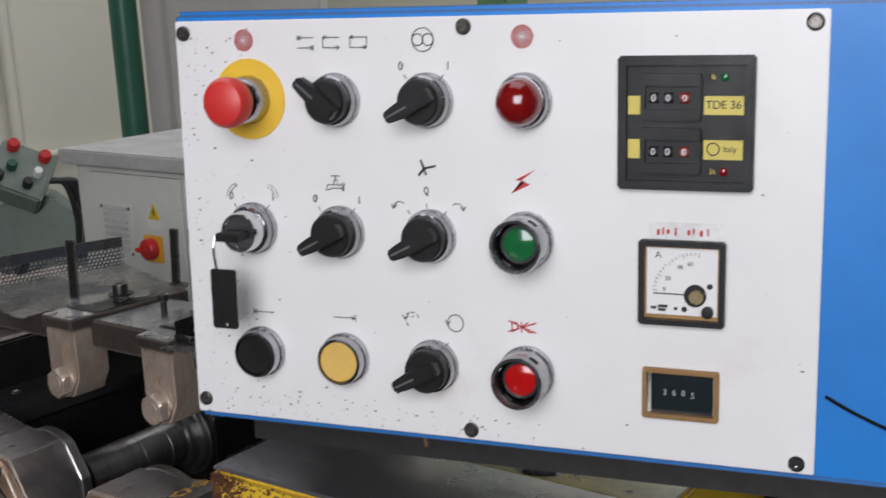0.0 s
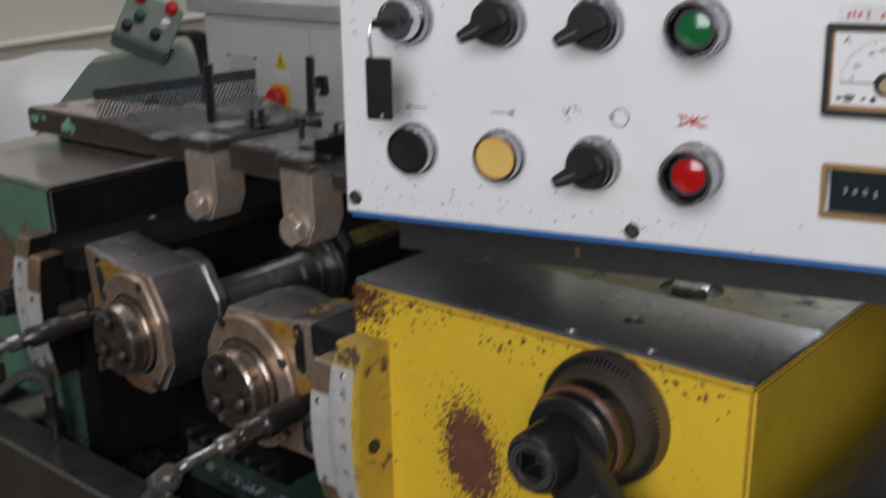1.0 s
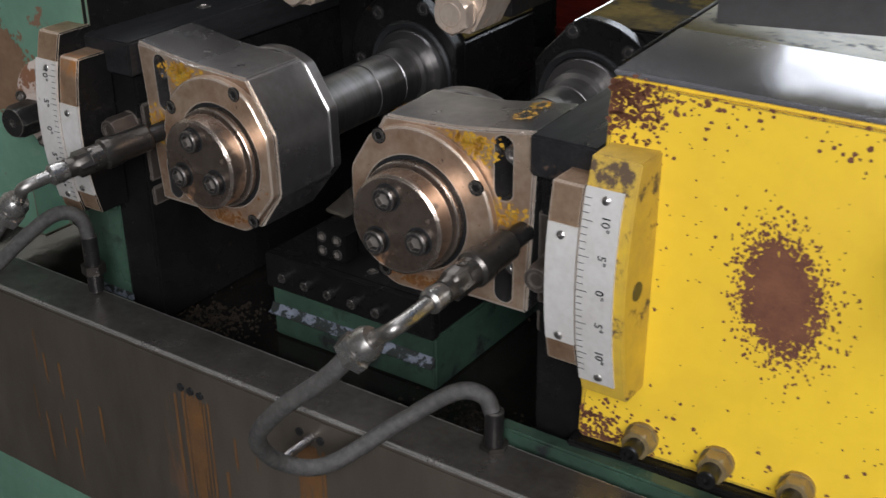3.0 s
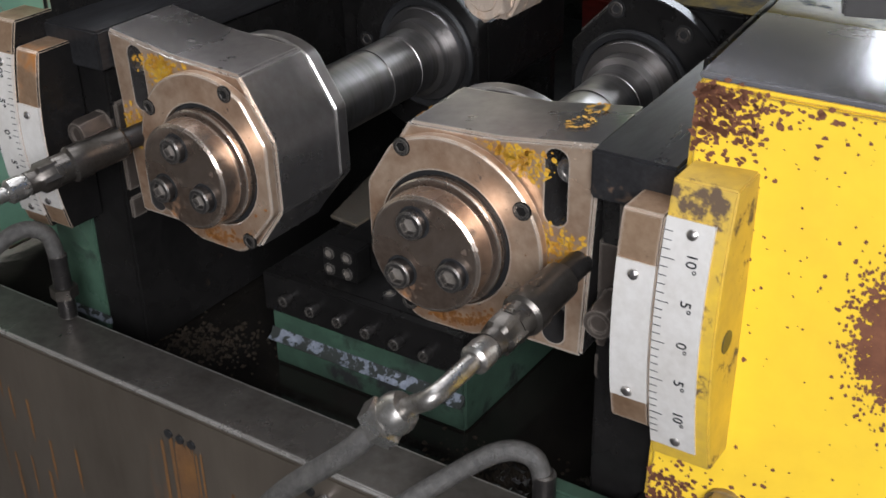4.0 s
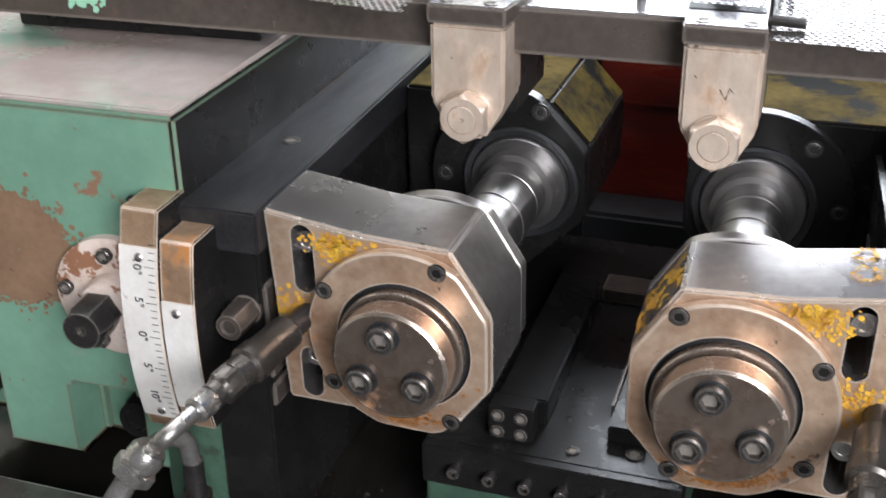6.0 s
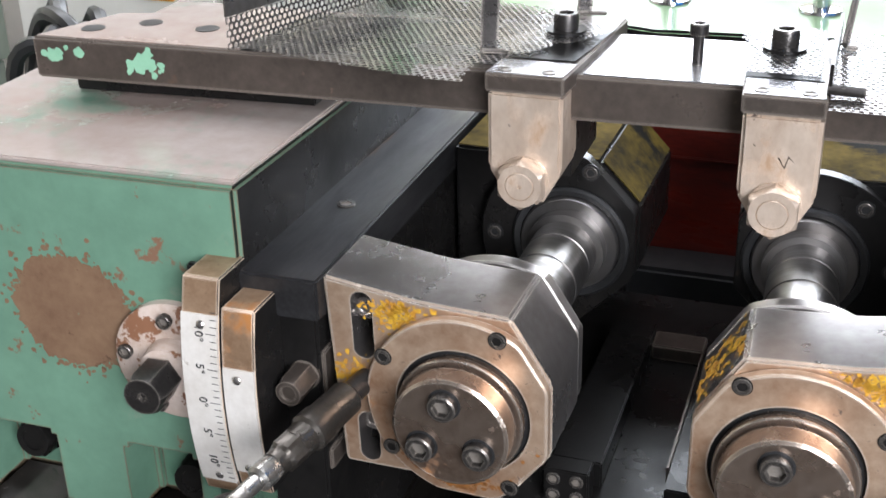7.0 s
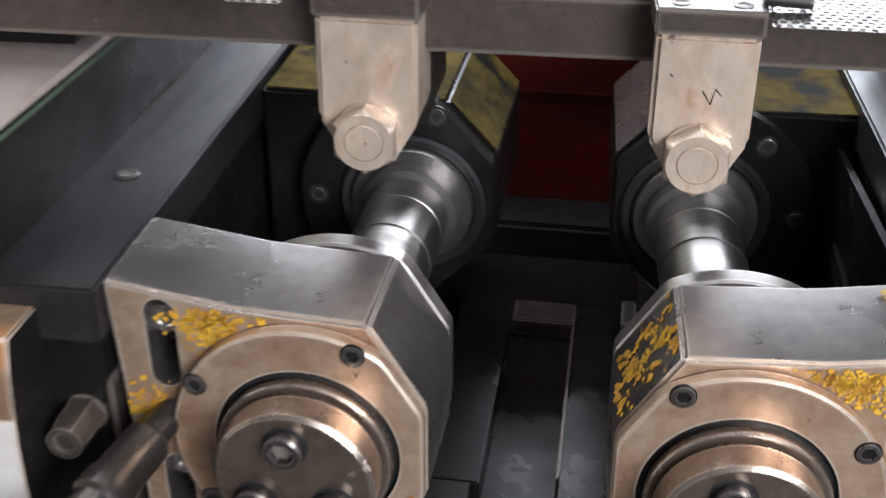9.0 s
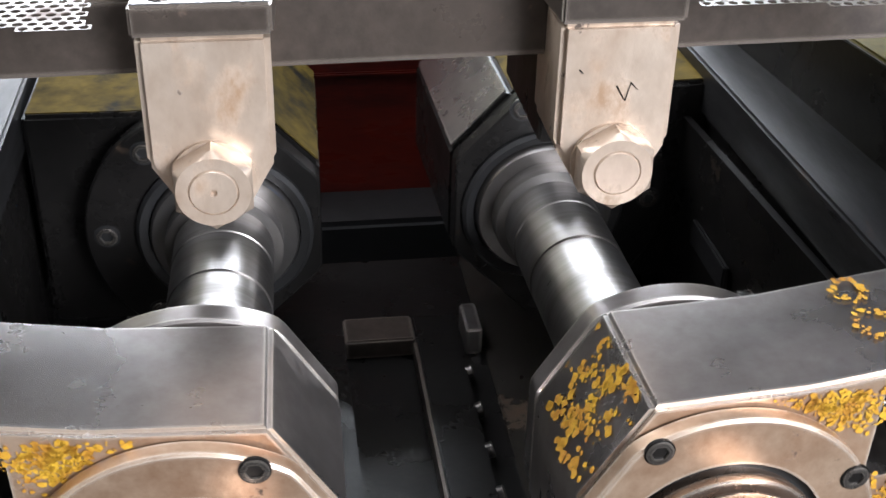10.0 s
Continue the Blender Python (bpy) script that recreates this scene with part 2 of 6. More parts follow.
def mesh_object(name, bm, material, smooth=True):
    me = bpy.data.meshes.new(name)
    bm.to_mesh(me)
    bm.free()
    if smooth:
        me.shade_smooth()
        me.set_sharp_from_angle(angle=radians(35))
    for x in (material if isinstance(material, (list, tuple)) else [material]):
        me.materials.append(x)
    return new(name, me)


def part(name, bm, material, parent, label=""):
    ob = mesh_object(name, bm, material)
    ob.parent = parent
    return tagged(ob, label)


def thing(name, label, category, m=None, group="", kind=""):
    ob = new(name)
    ob.empty_display_size = 0.02
    if m is not None:
        ob.matrix_world = m
    return tagged(ob, label, category, group, kind)


def B():
    return bmesh.new()


def along(origin, direction, roll=0.0):
    """A pose whose local y points along the direction, with z near upright."""
    d = Vector(direction).normalized()
    x = d.cross(Vector((0, 0, 1))).normalized()
    m = Matrix((x, d, x.cross(d))).transposed().to_4x4()
    return Matrix.Translation(origin) @ m @ pose(0, 0, 0, 0, roll, 0)


def cap_screw(parent, p, axis, r, h, material=None, name="socket_screw"):
    """A socket-head cap screw whose head stands h out from p along the axis."""
    b = B()
    lathe(b, p, axis, [(-0.001, r * 0.97), (h * 0.88, r), (h, r * 0.9), (h, r * 0.56), (h * 0.4, r * 0.54), (h * 0.38, 0)], 24, hexed=(3, 4))
    ob = part(name, b, [material or BLACK_SCREW, SOCKET], parent)
    a = Vector(axis).normalized()
    # faces at the socket floor take the lightened colour
    for f in ob.data.polygons:
        if f.normal.dot(a) > 0.7 and (f.center - Vector(p)).dot(a) < h * 0.5:
            f.material_index = 1
    return ob


def hex_bolt(parent, p, axis, af, h, material, name="hex_bolt", washer=0.0, face=0.62):
    b = B()
    r = af / 2
    if washer:
        lathe(b, p, axis, [(-0.0005, r * 1.18), (washer, r * 1.18), (washer, r * 0.5)], 28)
    lathe(b, p, axis, [(washer, r), (washer + h * 0.82, r), (washer + h, r * 0.97), (washer + h, r * face), (washer + h * 0.93, r * face * 0.97), (washer + h * 0.93, 0)], 36, hexed=(0, 1))
    return part(name, b, material, parent)


# ---- shed: floor, walls, ceiling ----
def structure(name, bm, material, label, category):
    return tagged(mesh_object(name, bm, material, False), label, category, kind="structure")


floor = structure("floor", box(B(), -3.2, 4.2, -3.2, 3.7, -0.1, 0.0), CONCRETE, "oil-stained grey concrete workshop floor", "floor")


# south and east walls stay out of view; dark to cut bounced light
UNSEEN_WALL = mat("unseen dark grey wall", (0.17, 0.165, 0.16), (0.12, 0.115, 0.11), 0.8, 0.0, 1.5, bump=0.1, bump_scale=60)


def wall(name, x0, x1, y0, y1, hole=None, paint=None):
    b = box(B(), x0, x1, y0, y1, 0.0, 3.8)
    if hole:
        b = carve(b, box(B(), *hole))
    return structure(name, b, paint or CREAM, "unseen workshop wall, dark grey to cut bounced light" if paint else "cream painted workshop wall, slightly soiled", "wall")


wall("wall_south", -3.0, 4.0, -1.95, -1.8, (0.48, 2.12, -2.1, -1.7, 1.33, 2.67), UNSEEN_WALL)
wall("wall_north", -3.0, 4.0, 3.5, 3.65, (-0.95, 1.45, 3.3, 3.8, 2.04, 3.46))
wall("wall_west", -3.15, -3.0, -1.95, 3.65)
wall("wall_east", 4.0, 4.15, -1.95, 3.65, None, UNSEEN_WALL)
# unseen ceiling, dark against bounce; its left opening serves the fill lamp
structure("ceiling", carve(box(B(), -3.2, 4.2, -3.2, 3.7, 3.8, 3.9), box(B(), -2.82, -0.98, 0.68, 2.52, 3.7, 4.0), box(B(), -0.82, 1.22, -0.82, 1.02, 3.7, 4.0)), CEIL, "unseen workshop ceiling, dark grey to cut bounced light", "ceiling")

# ---- machine base, tray and housings ----
TRAY = mat("brown stained tray steel", (0.115, 0.095, 0.075), (0.065, 0.052, 0.04), 0.38, 0.35, 6, chips=(0.17, 0.07, 0.025), chip_scale=7, chip_cut=0.62, chip_soft=0.1, stretch=(1, 1, 0.3))
tray = thing("coolant_tray", "brown stained steel coolant tray along the machine front, rust streaked", "tray")
part("front_wall", box(B(), -0.50, 1.0, -0.030, -0.020, 0.675, 0.858, 0.0015), TRAY, tray)
part("rim", box(B(), -0.50, 1.0, -0.030, 0.014, 0.858, 0.862, 0.0015), mat("worn tray rim steel", (0.16, 0.145, 0.13), (0.06, 0.052, 0.045), 0.32, 0.7, 15, edge=(0.6, 0.57, 0.53)), tray)
part("end_wall", box(B(), -0.506, -0.498, -0.030, 0.30, 0.675, 0.862, 0.0015), TRAY, tray)
part("sump", box(B(), -0.498, 1.0, -0.020, 0.60, 0.815, 0.826), GREASE, tray, "black oily sump with sludge")
for x, z in ((-0.089, 0.837), (-0.079, 0.8365), (-0.069, 0.836), (0.029, 0.842), (0.040, 0.841), (0.048, 0.841)):
    part("drain_hole", cyl(B(), (x, -0.0315, z), (x, -0.024, z), 0.0032, 16), BLACK, tray)
streak = B()
rng = random.Random(12)
for cx, k, w, ln in ((-0.079, 46, 0.007, 0.15), (0.038, 34, 0.006, 0.13), (-0.03, 8, 0.02, 0.05), (-0.25, 10, 0.03, 0.06)):
    for i in range(k):
        x, z0 = rng.gauss(cx, w), 0.834 - rng.random() * (0.01 if k > 20 else 0.1)
        l_, q = rng.uniform(0.2, 1.0) * ln, rng.uniform(0.0004, 0.0016)
        y = -0.0302 - 0.0002 * rng.random()
        streak.faces.new([streak.verts.new(v) for v in ((x - q, y, z0), (x + q, y, z0), (x + q * 1.2, y, z0 - l_ * 0.6), (x + q * 0.2, y, z0 - l_), (x - q * 0.9, y, z0 - l_ * 0.7))])
bmesh.ops.recalc_face_normals(streak, faces=streak.faces)
tagged(part("rust_streak", streak, mat("orange-brown rust streak", (0.16, 0.075, 0.025), (0.09, 0.045, 0.02), 0.6, 0.1, 40), tray, "orange-brown rust streaks below the drain holes"), kind="stuff")
screw = B()
cyl(screw, (0.036, -0.066, 0.837), (0.040, -0.030, 0.841), 0.0035, 12)
part("loose_screw", screw, STEEL, tray, "steel screw sticking out of the tray")
base = thing("machine_stand", "green painted cast machine base under the tray", "machine base")
part("plinth", box(B(), -0.40, 0.9, 0.03, 1.2, 0.0, 0.80, 0.006), GREEN, base)
part("apron", box(B(), -0.47, 0.9, -0.012, 0.02, 0.3, 0.675, 0.004), GREEN, base)
part("bed", box(B(), -0.45, 0.9, 0.45, 1.1, 0.80, 0.90, 0.004), BLACK, base)

# left housing
GY = 0.02  # slope of the green front
left = thing("fixed_head_housing", "worn green painted cast housing with rubbed bare top and rust patch", "machine housing")


def green_front(x):
    return 0.041 + GY * (x + 0.226)


body = prism(B(), [(-0.47, green_front(-0.47)), (-0.227, green_front(-0.227)), (-0.222, 0.40), (-0.47, 0.40)], 0.872, 1.122, "z", 0.003)
w1 = box(B(), -0.328, -0.273, -0.03, 0.075, 0.868, 0.931, 0.004)
w2 = box(B(), -0.440, -0.379, -0.05, 0.075, 0.868, 0.931, 0.004)
# faces turned to the right above 0.95 take the near-black material
gb = part("body", carve(body, w1, w2), [GREEN, DARK_STEEL_SHADE], left)
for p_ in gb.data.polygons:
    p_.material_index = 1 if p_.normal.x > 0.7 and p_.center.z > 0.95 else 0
part("top", prism(B(), [(-0.47, green_front(-0.47)), (-0.227, green_front(-0.227)), (-0.222, 0.40), (-0.47, 0.40)], 1.1225, 1.1262, "z", 0.0012), GREEN_TOP, left, "bare rubbed top with paint remnants")
for x, z in ((-0.288, 0.897), (-0.412, 0.905)):
    hex_bolt(left, (x, 0.070, z), (0, -1, 0.1), 0.026, 0.016, DARK_STEEL_SHADE, washer=0.003)
RUBBED = mat("rubbed rust patch", (0.2, 0.125, 0.075), (0.13, 0.07, 0.04), 0.6, 0.1, 25, chips=(0.09, 0.045, 0.025), chip_scale=70, chip_cut=0.62)
rp = B()
rng = random.Random(2)
for i in range(900):
    a_, r_ = rng.uniform(0, 2 * math.pi), rng.gauss(0, 1)
    rad = 0.036 * min(1.0, math.sqrt(rng.random())) if i < 700 else 0.036 + abs(r_) * 0.006
    x, z = -0.350 + rad * math.cos(a_) * 1.05, 1.027 + rad * math.sin(a_) * (0.95 if math.sin(a_) > 0 else 1.1)
    q = rng.uniform(0.003, 0.006) if i < 700 else rng.uniform(0.0006, 0.0022)
    yy = green_front(x) - 0.0004 - 0.0003 * rng.random()
    rp.faces.new([rp.verts.new((x + q * rng.uniform(0.6, 1.3) * math.cos(j_ * 1.05), yy, z + q * rng.uniform(0.6, 1.3) * math.sin(j_ * 1.05))) for j_ in range(6)])
bmesh.ops.recalc_face_normals(rp, faces=rp.faces)
tagged(part("rust_patch", rp, RUBBED, left, "round brown rust patch worn through the paint"), kind="stuff")
# added near-black block; the plate's shadow gap is put into its colour
part("shade_gap_block", prism(B(), [(-0.410, 0.160), (-0.235, 0.170), (-0.235, 0.22), (-0.410, 0.20)], 1.1265, 1.1425, "z", 0.001), DARK_STEEL_SHADE, left)
# adjusting dial of the left housing
dl = part("dial", lathe(B(), (-0.277, green_front(-0.277) + 0.002, 1.003), (0.06, -1, 0), [(0, 0.040), (0.008, 0.040), (0.010, 0.037), (0.010, 0.018), (0.022, 0.016), (0.022, 0)], 48),
          mat("scuffed dial enamel", (0.55, 0.47, 0.42), (0.4, 0.3, 0.24), 0.45, 0.1, 30, chips=(0.18, 0.08, 0.04), chip_scale=55, chip_cut=0.55), left, "scuffed pale round dial")
hex_bolt(dl, (-0.277, 0.018, 1.002), (0.06, -1, 0), 0.024, 0.024, BLACK_SCREW, "spindle_nut", face=0.2)
for a in (170, 250, 20, 90):
    cap_screw(dl, (-0.277 + 0.031 * math.cos(radians(a)), 0.030, 1.003 + 0.031 * math.sin(radians(a))), (0.06, -1, 0), 0.0048, 0.0035)


# ---- slides and swivel scales ----
def slideway(name, x_in, x_out, slope, label):
    t = thing(name, label, "slideway")
    pts = [(x_in, 0.036), (x_out, 0.036), (x_out + slope * 0.40, 0.44), (x_in + slope * 0.40, 0.44)]
    part("way", prism(B(), pts, 1.045, 1.0715, "z", 0.0015), SLIDE, t)
    k = 0.004 if x_in > x_out else -0.004
    low = [(x_in - k, 0.042), (x_out, 0.042), (x_out + slope * 0.40, 0.43), (x_in - k + slope * 0.40, 0.43)]
    part("web", prism(B(), low, 0.83, 1.0445, "z", 0.002), DARK_STEEL_SHADE, t, "near-black web")
    return t


sl = slideway("left_slide", -0.178, -0.262, 0.0, "dark scraped steel slide carrying the fixed head")
sr = slideway("right_slide", 0.172, 0.218, -0.035, "dark scraped steel slide carrying the moving head")
cap_screw(sl, (-0.205, 0.143, 1.0712), (0, 0, 1), 0.006, 0.0012)
cap_screw(sr, (0.197, 0.143, 1.0712), (0, 0, 1), 0.006, 0.0012)
part("guard", prism(B(), [(-0.262, 0.06), (-0.2305, 0.06), (-0.2215, 0.40), (-0.262, 0.40)], 1.0716, 1.084, "z", 0.001), DARK_STEEL_SHADE, sl)

RULER = mat("engraved aluminium scale", (0.78, 0.75, 0.71), (0.6, 0.56, 0.51), 0.38, 0.35, 25, chips=(0.22, 0.16, 0.1), chip_scale=60, chip_cut=0.66, chip_soft=0.06)
INK = mat("black engraving", (0.02, 0.02, 0.02), None, 0.6, 0.0, 50, bump=0)
COPPER = mat("bare coppery steel", (0.42, 0.29, 0.19), (0.22, 0.13, 0.075), 0.4, 0.6, 22, chips=(0.12, 0.07, 0.04), chip_scale=60, chip_cut=0.58, chip_soft=0.1, edge=(0.62, 0.5, 0.4), extra=[((0.3, 0.12, 0.03), 25, 0.62, 0.1, 0.6)])


def text_mesh(body, size, depth=0.0002):
    cu = bpy.data.curves.new("lettering", "FONT")
    cu.body, cu.size, cu.extrude, cu.align_x, cu.align_y = body, size, depth, "CENTER", "CENTER"
    ob = new("lettering", cu)
    bpy.context.view_layer.update()
    b = B()
    me = bpy.data.meshes.new_from_object(ob)
    b.from_mesh(me)
    bpy.data.objects.remove(ob)
    bpy.data.meshes.remove(me)
    bpy.data.curves.remove(cu)
    return b


def put(b, m):
    bmesh.ops.transform(b, matrix=m, verts=b.verts)
    return b


def arc_pts(yc, zc, r, a0, a1, back, k=18):
    out = [(yc - r * math.cos(radians(a0 + (a1 - a0) * i / k)), zc + r * math.sin(radians(a0 + (a1 - a0) * i / k))) for i in range(k + 1)]
    return out + [(back, out[-1][1]), (back, out[0][1])]


def arc_strip(b, x0, x1, yc, zc, r, a0, a1, th=0.0012):
    k = 16
    pts = [(yc - (r + th) * math.cos(radians(a0 + (a1 - a0) * i / k)), zc + (r + th) * math.sin(radians(a0 + (a1 - a0) * i / k))) for i in range(k + 1)]
    inner = [(yc - (r - 0.001) * math.cos(radians(a0 + (a1 - a0) * i / k)), zc + (r - 0.001) * math.sin(radians(a0 + (a1 - a0) * i / k))) for i in range(k, -1, -1)]
    return prism(b, pts + inner, x0, x1, "x")


def swivel_scale(name, label, xo0, xo1, xi0, xi1, yc, zc, r, holder_mat, o_range, i_range, side, z_top_o, z_top_i):
    """Outer carrier with the degree scale, inner carrier with the index plate; both on one arc."""
    t = thing(name, label, "degree scale")
    oa0, oa1 = o_range
    ia0, ia1 = i_range
    ho = part("outer_carrier", prism(B(), arc_pts(yc, zc, r, oa0 - 2.5, z_top_o, 0.045), xo0, xo1, "x", 0.001), holder_mat, t)
    hi = part("inner_carrier", prism(B(), arc_pts(yc, zc, r - 0.001, ia0 - 4, z_top_i, 0.04), xi0, xi1, "x", 0.001), COPPER, t, "bare coppery steel block")
    # carrier faces along x take the near-black material, picked by normal
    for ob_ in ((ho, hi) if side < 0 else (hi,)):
        ob_.data.materials.append(DARK_STEEL_SHADE)
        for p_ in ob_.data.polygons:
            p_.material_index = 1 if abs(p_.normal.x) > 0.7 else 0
    inner_edge = xo0 if side > 0 else xo1
    w = abs(xo1 - xo0)
    s0, s1 = sorted((inner_edge + side * 0.0006, inner_edge + side * w * (0.78 if side > 0 else 0.98)))
    part("scale_plate", arc_strip(B(), s0, s1, yc, zc, r, oa0, oa1), RULER, ho, "engraved aluminium degree scale")
    i0, i1 = sorted((xi0 + 0.001, xi1 - 0.0006))
    part("index_plate", arc_strip(B(), i0, i1, yc, zc, r - 0.001, ia0, ia1), RULER, hi, "aluminium index plate")
    ticks = B()
    rr = r + 0.0013
    for d in range(-13, 14):
        a = radians(d)
        ln = 0.0075 if d % 5 == 0 else 0.0048
        x0, x1 = sorted((inner_edge + side * 0.0008, inner_edge + side * ln))
        box(ticks, x0, x1, -0.0001, 0.0001, -0.0002, 0.0002, m=Matrix.Translation((0, yc - rr * math.cos(a), zc + rr * math.sin(a))) @ Matrix.Rotation(-a, 4, "X"))
    tagged(part("graduation", ticks, INK, ho), kind="stuff")
    for d in (-10, -5, 0, 5, 10):
        a = radians(d)
        b = put(text_mesh("%d\u00b0" % abs(d), 0.0075), Matrix.Translation((inner_edge + side * w * 0.5, yc - (rr + 0.0002) * math.cos(a), zc + rr * math.sin(a))) @ Matrix.Rotation(-a, 4, "X") @ pose(0, 0, 0, 90, 0, 0) @ pose(0, 0, 0, 0, 0, -90))
        part("numeral", b, INK, ho)
    for par, x, lo, hi_ in ((ho, inner_edge + side * w * 0.45, oa0 + 1.2, oa1 - 1.4), (hi, (xi0 + xi1) / 2, ia0 + 1.2, ia1 - 1.4)):
        for d in (lo, hi_):
            a = radians(d)
            n = Vector((0, -math.cos(a), math.sin(a)))
            p = Vector((x, yc, zc)) + n * (r + 0.001)
            part("rivet", lathe(B(), p, n, [(0, 0.0028), (0.0008, 0.0027), (0.0016, 0.0018), (0.0019, 0)], 14), STEEL, par)
    return t


swivel_scale("moving_head_scale", "curved aluminium degree scale on a yellow carrier of the moving head", 0.2230, 0.2545, 0.2005, 0.2222, 0.256, 0.996, 0.25, YELLOW_DIRTY, (-15, 14.5), (-9.5, 8.5), 1, 18.6, 14.2)
swivel_scale("fixed_head_scale", "curved aluminium degree scale on the fixed head, riveted", -0.2505, -0.2265, -0.2257, -0.2045, 0.252, 1.002, 0.25, COPPER, (-14, 12.6), (-11.5, 5.5), -1, 17.5, 13.8)

hole = part("lock_hole", cyl(B(), (0.2540, 0.0222, 0.9955), (0.2549, 0.0222, 0.9955), 0.006, 20), BLACK, bpy.data.objects["moving_head_scale"])

# ---- yellow housing ----
YM = pose(0.2205, 0.0425, 1.1185, -2.0, 2.0, 5.5)
yel = thing("moving_head_housing", "chipped yellow painted housing with bare steel top and a rust-worn patch", "machine housing", YM)
front = box(B(), 0.0, 0.327, 0.0, 0.34, -0.246, -0.0035, 0.003)
part("body", front, YELLOW, yel)
top = carve(box(B(), 0.001, 0.326, 0.001, 0.112, -0.0033, 0.0, 0.001),
            *[cyl(B(), (x, y, -0.002), (x, y, 0.01), r, 16) for x, y, r in ((0.190, 0.008, 0.0045), (0.250, 0.008, 0.0045), (0.2135, 0.052, 0.0075))])
TOPSTEEL = mat("bare grey steel top", (0.46, 0.455, 0.47), (0.34, 0.325, 0.33), 0.26, 0.85, 6, chips=(0.16, 0.11, 0.07), chip_scale=25, chip_cut=0.68, chip_soft=0.08)
part("top_plate", top, TOPSTEEL, yel, "bare grey steel top plate with oily smears")
part("rear_top", carve(box(B(), 0.001, 0.326, 0.1125, 0.339, -0.0033, -0.0004, 0.001), cyl(B(), (0.214, 0.138, -0.01), (0.214, 0.138, 0.01), 0.024, 32)), mat("oil-soaked yellow paint", (0.27, 0.21, 0.03), (0.1, 0.085, 0.025), 0.35, 0.0, 18, chips=(0.045, 0.04, 0.03), chip_scale=40, chip_cut=0.56, chip_soft=0.08), yel, "oil-soaked olive yellow paint")
part("bolt_recess", lathe(B(), (0.214, 0.138, -0.0034), (0, 0, 1), [(0, 0.0238), (0.0003, 0.0238), (0.0003, 0)], 32), BLACK, yel)
hex_bolt(yel, (0.214, 0.138, -0.0033), (0, 0, 1), 0.027, 0.007, STEEL)
part("washer", lathe(B(), (0.2135, 0.052, -0.003), (0, 0, 1), [(0, 0.0066), (0.002, 0.0066), (0.002, 0.004), (0.001, 0.0038), (0.001, 0)], 18), DARK_STEEL_SHADE, yel)
# near-black plate laid over the housing's left side
part("side_plate", box(B(), -0.003, -0.0005, 0.02, 0.34, -0.246, -0.0005, 0.0005), DARK_STEEL_SHADE, yel, "near-black side")
part("foot_strip", box(B(), -0.004, 0.40, -0.006, 0.05, -0.268, -0.247, 0.0015), DARK_STEEL_SHADE, yel, "black oily foot strip")
for i in range(7):
    x = 0.0440 + i * 0.049
    st = hex_bolt(yel, (x, 0.0, -0.2315), (0, -1, 0), 0.0185, 0.009, mat("yellowed steel nut", (0.36, 0.28, 0.14), (0.25, 0.17, 0.08), 0.4, 0.6, 40) if i == 0 else bpy.data.materials["yellowed steel nut"], "foot_nut", washer=0.003)
    part("stud", lathe(B(), (x, -0.012, -0.2315), (0, -1, 0), [(0, 0.0062), (0.011, 0.0062), (0.012, 0.0052), (0.012, 0.003), (0.009, 0.0028), (0.009, 0)], 20), DARK_STEEL_SHADE, st)
# sight plug
plug = part("sight_plug", lathe(B(), (0.2175, 0.0, -0.1725), (0, -1, 0), [(0, 0.0132), (0.008, 0.0132), (0.0095, 0.0122), (0.0095, 0.0088), (0.001, 0.0085), (0.001, 0)], 36, hexed=(0, 1)),
            mat("nickel plated brass", (0.42, 0.4, 0.36), (0.25, 0.22, 0.18), 0.42, 0.9, 30), yel, "nickel plated hexagonal sight plug")
# black disc: the dark of the plug's hole put into colour
part("plug_hole_disc", lathe(B(), (0.2175, -0.0012, -0.1725), (0, -1, 0), [(0, 0.0084), (0.0012, 0.0082), (0.0014, 0)], 28), BLACK, plug, "black disc for the dark hole of the plug")
# rust worn patch: many small flakes, dense in the middle
RUST = mat("dark brown rust", (0.17, 0.062, 0.028), (0.1, 0.035, 0.018), 0.8, 0.0, 60)
fl = B()
rng = random.Random(4)
for i in range(2600):
    u, v = rng.gauss(0, 1), rng.gauss(0, 1)
    r = math.hypot(u, v)
    x, z = 0.1135 + u * 0.0125 + v * -0.003, -0.1125 + v * 0.019
    s = (0.0022 if r < 1.1 else 0.0012 if r < 1.9 else 0.0008) * rng.uniform(0.6, 1.5)
    k, off = rng.choice((4, 5, 6)), rng.uniform(0, 6)
    vs = [fl.verts.new((x + s * rng.uniform(0.6, 1.2) * math.cos(off + 2 * math.pi * j / k), -0.0004 - 0.00015 * rng.random(), z + 1.3 * s * rng.uniform(0.6, 1.2) * math.sin(off + 2 * math.pi * j / k))) for j in range(k)]
    fl.faces.new(vs)
bmesh.ops.recalc_face_normals(fl, faces=fl.faces)
tagged(part("rust_patch", fl, RUST, yel, "patch worn through to brown rust"), kind="stuff")
chip = B()
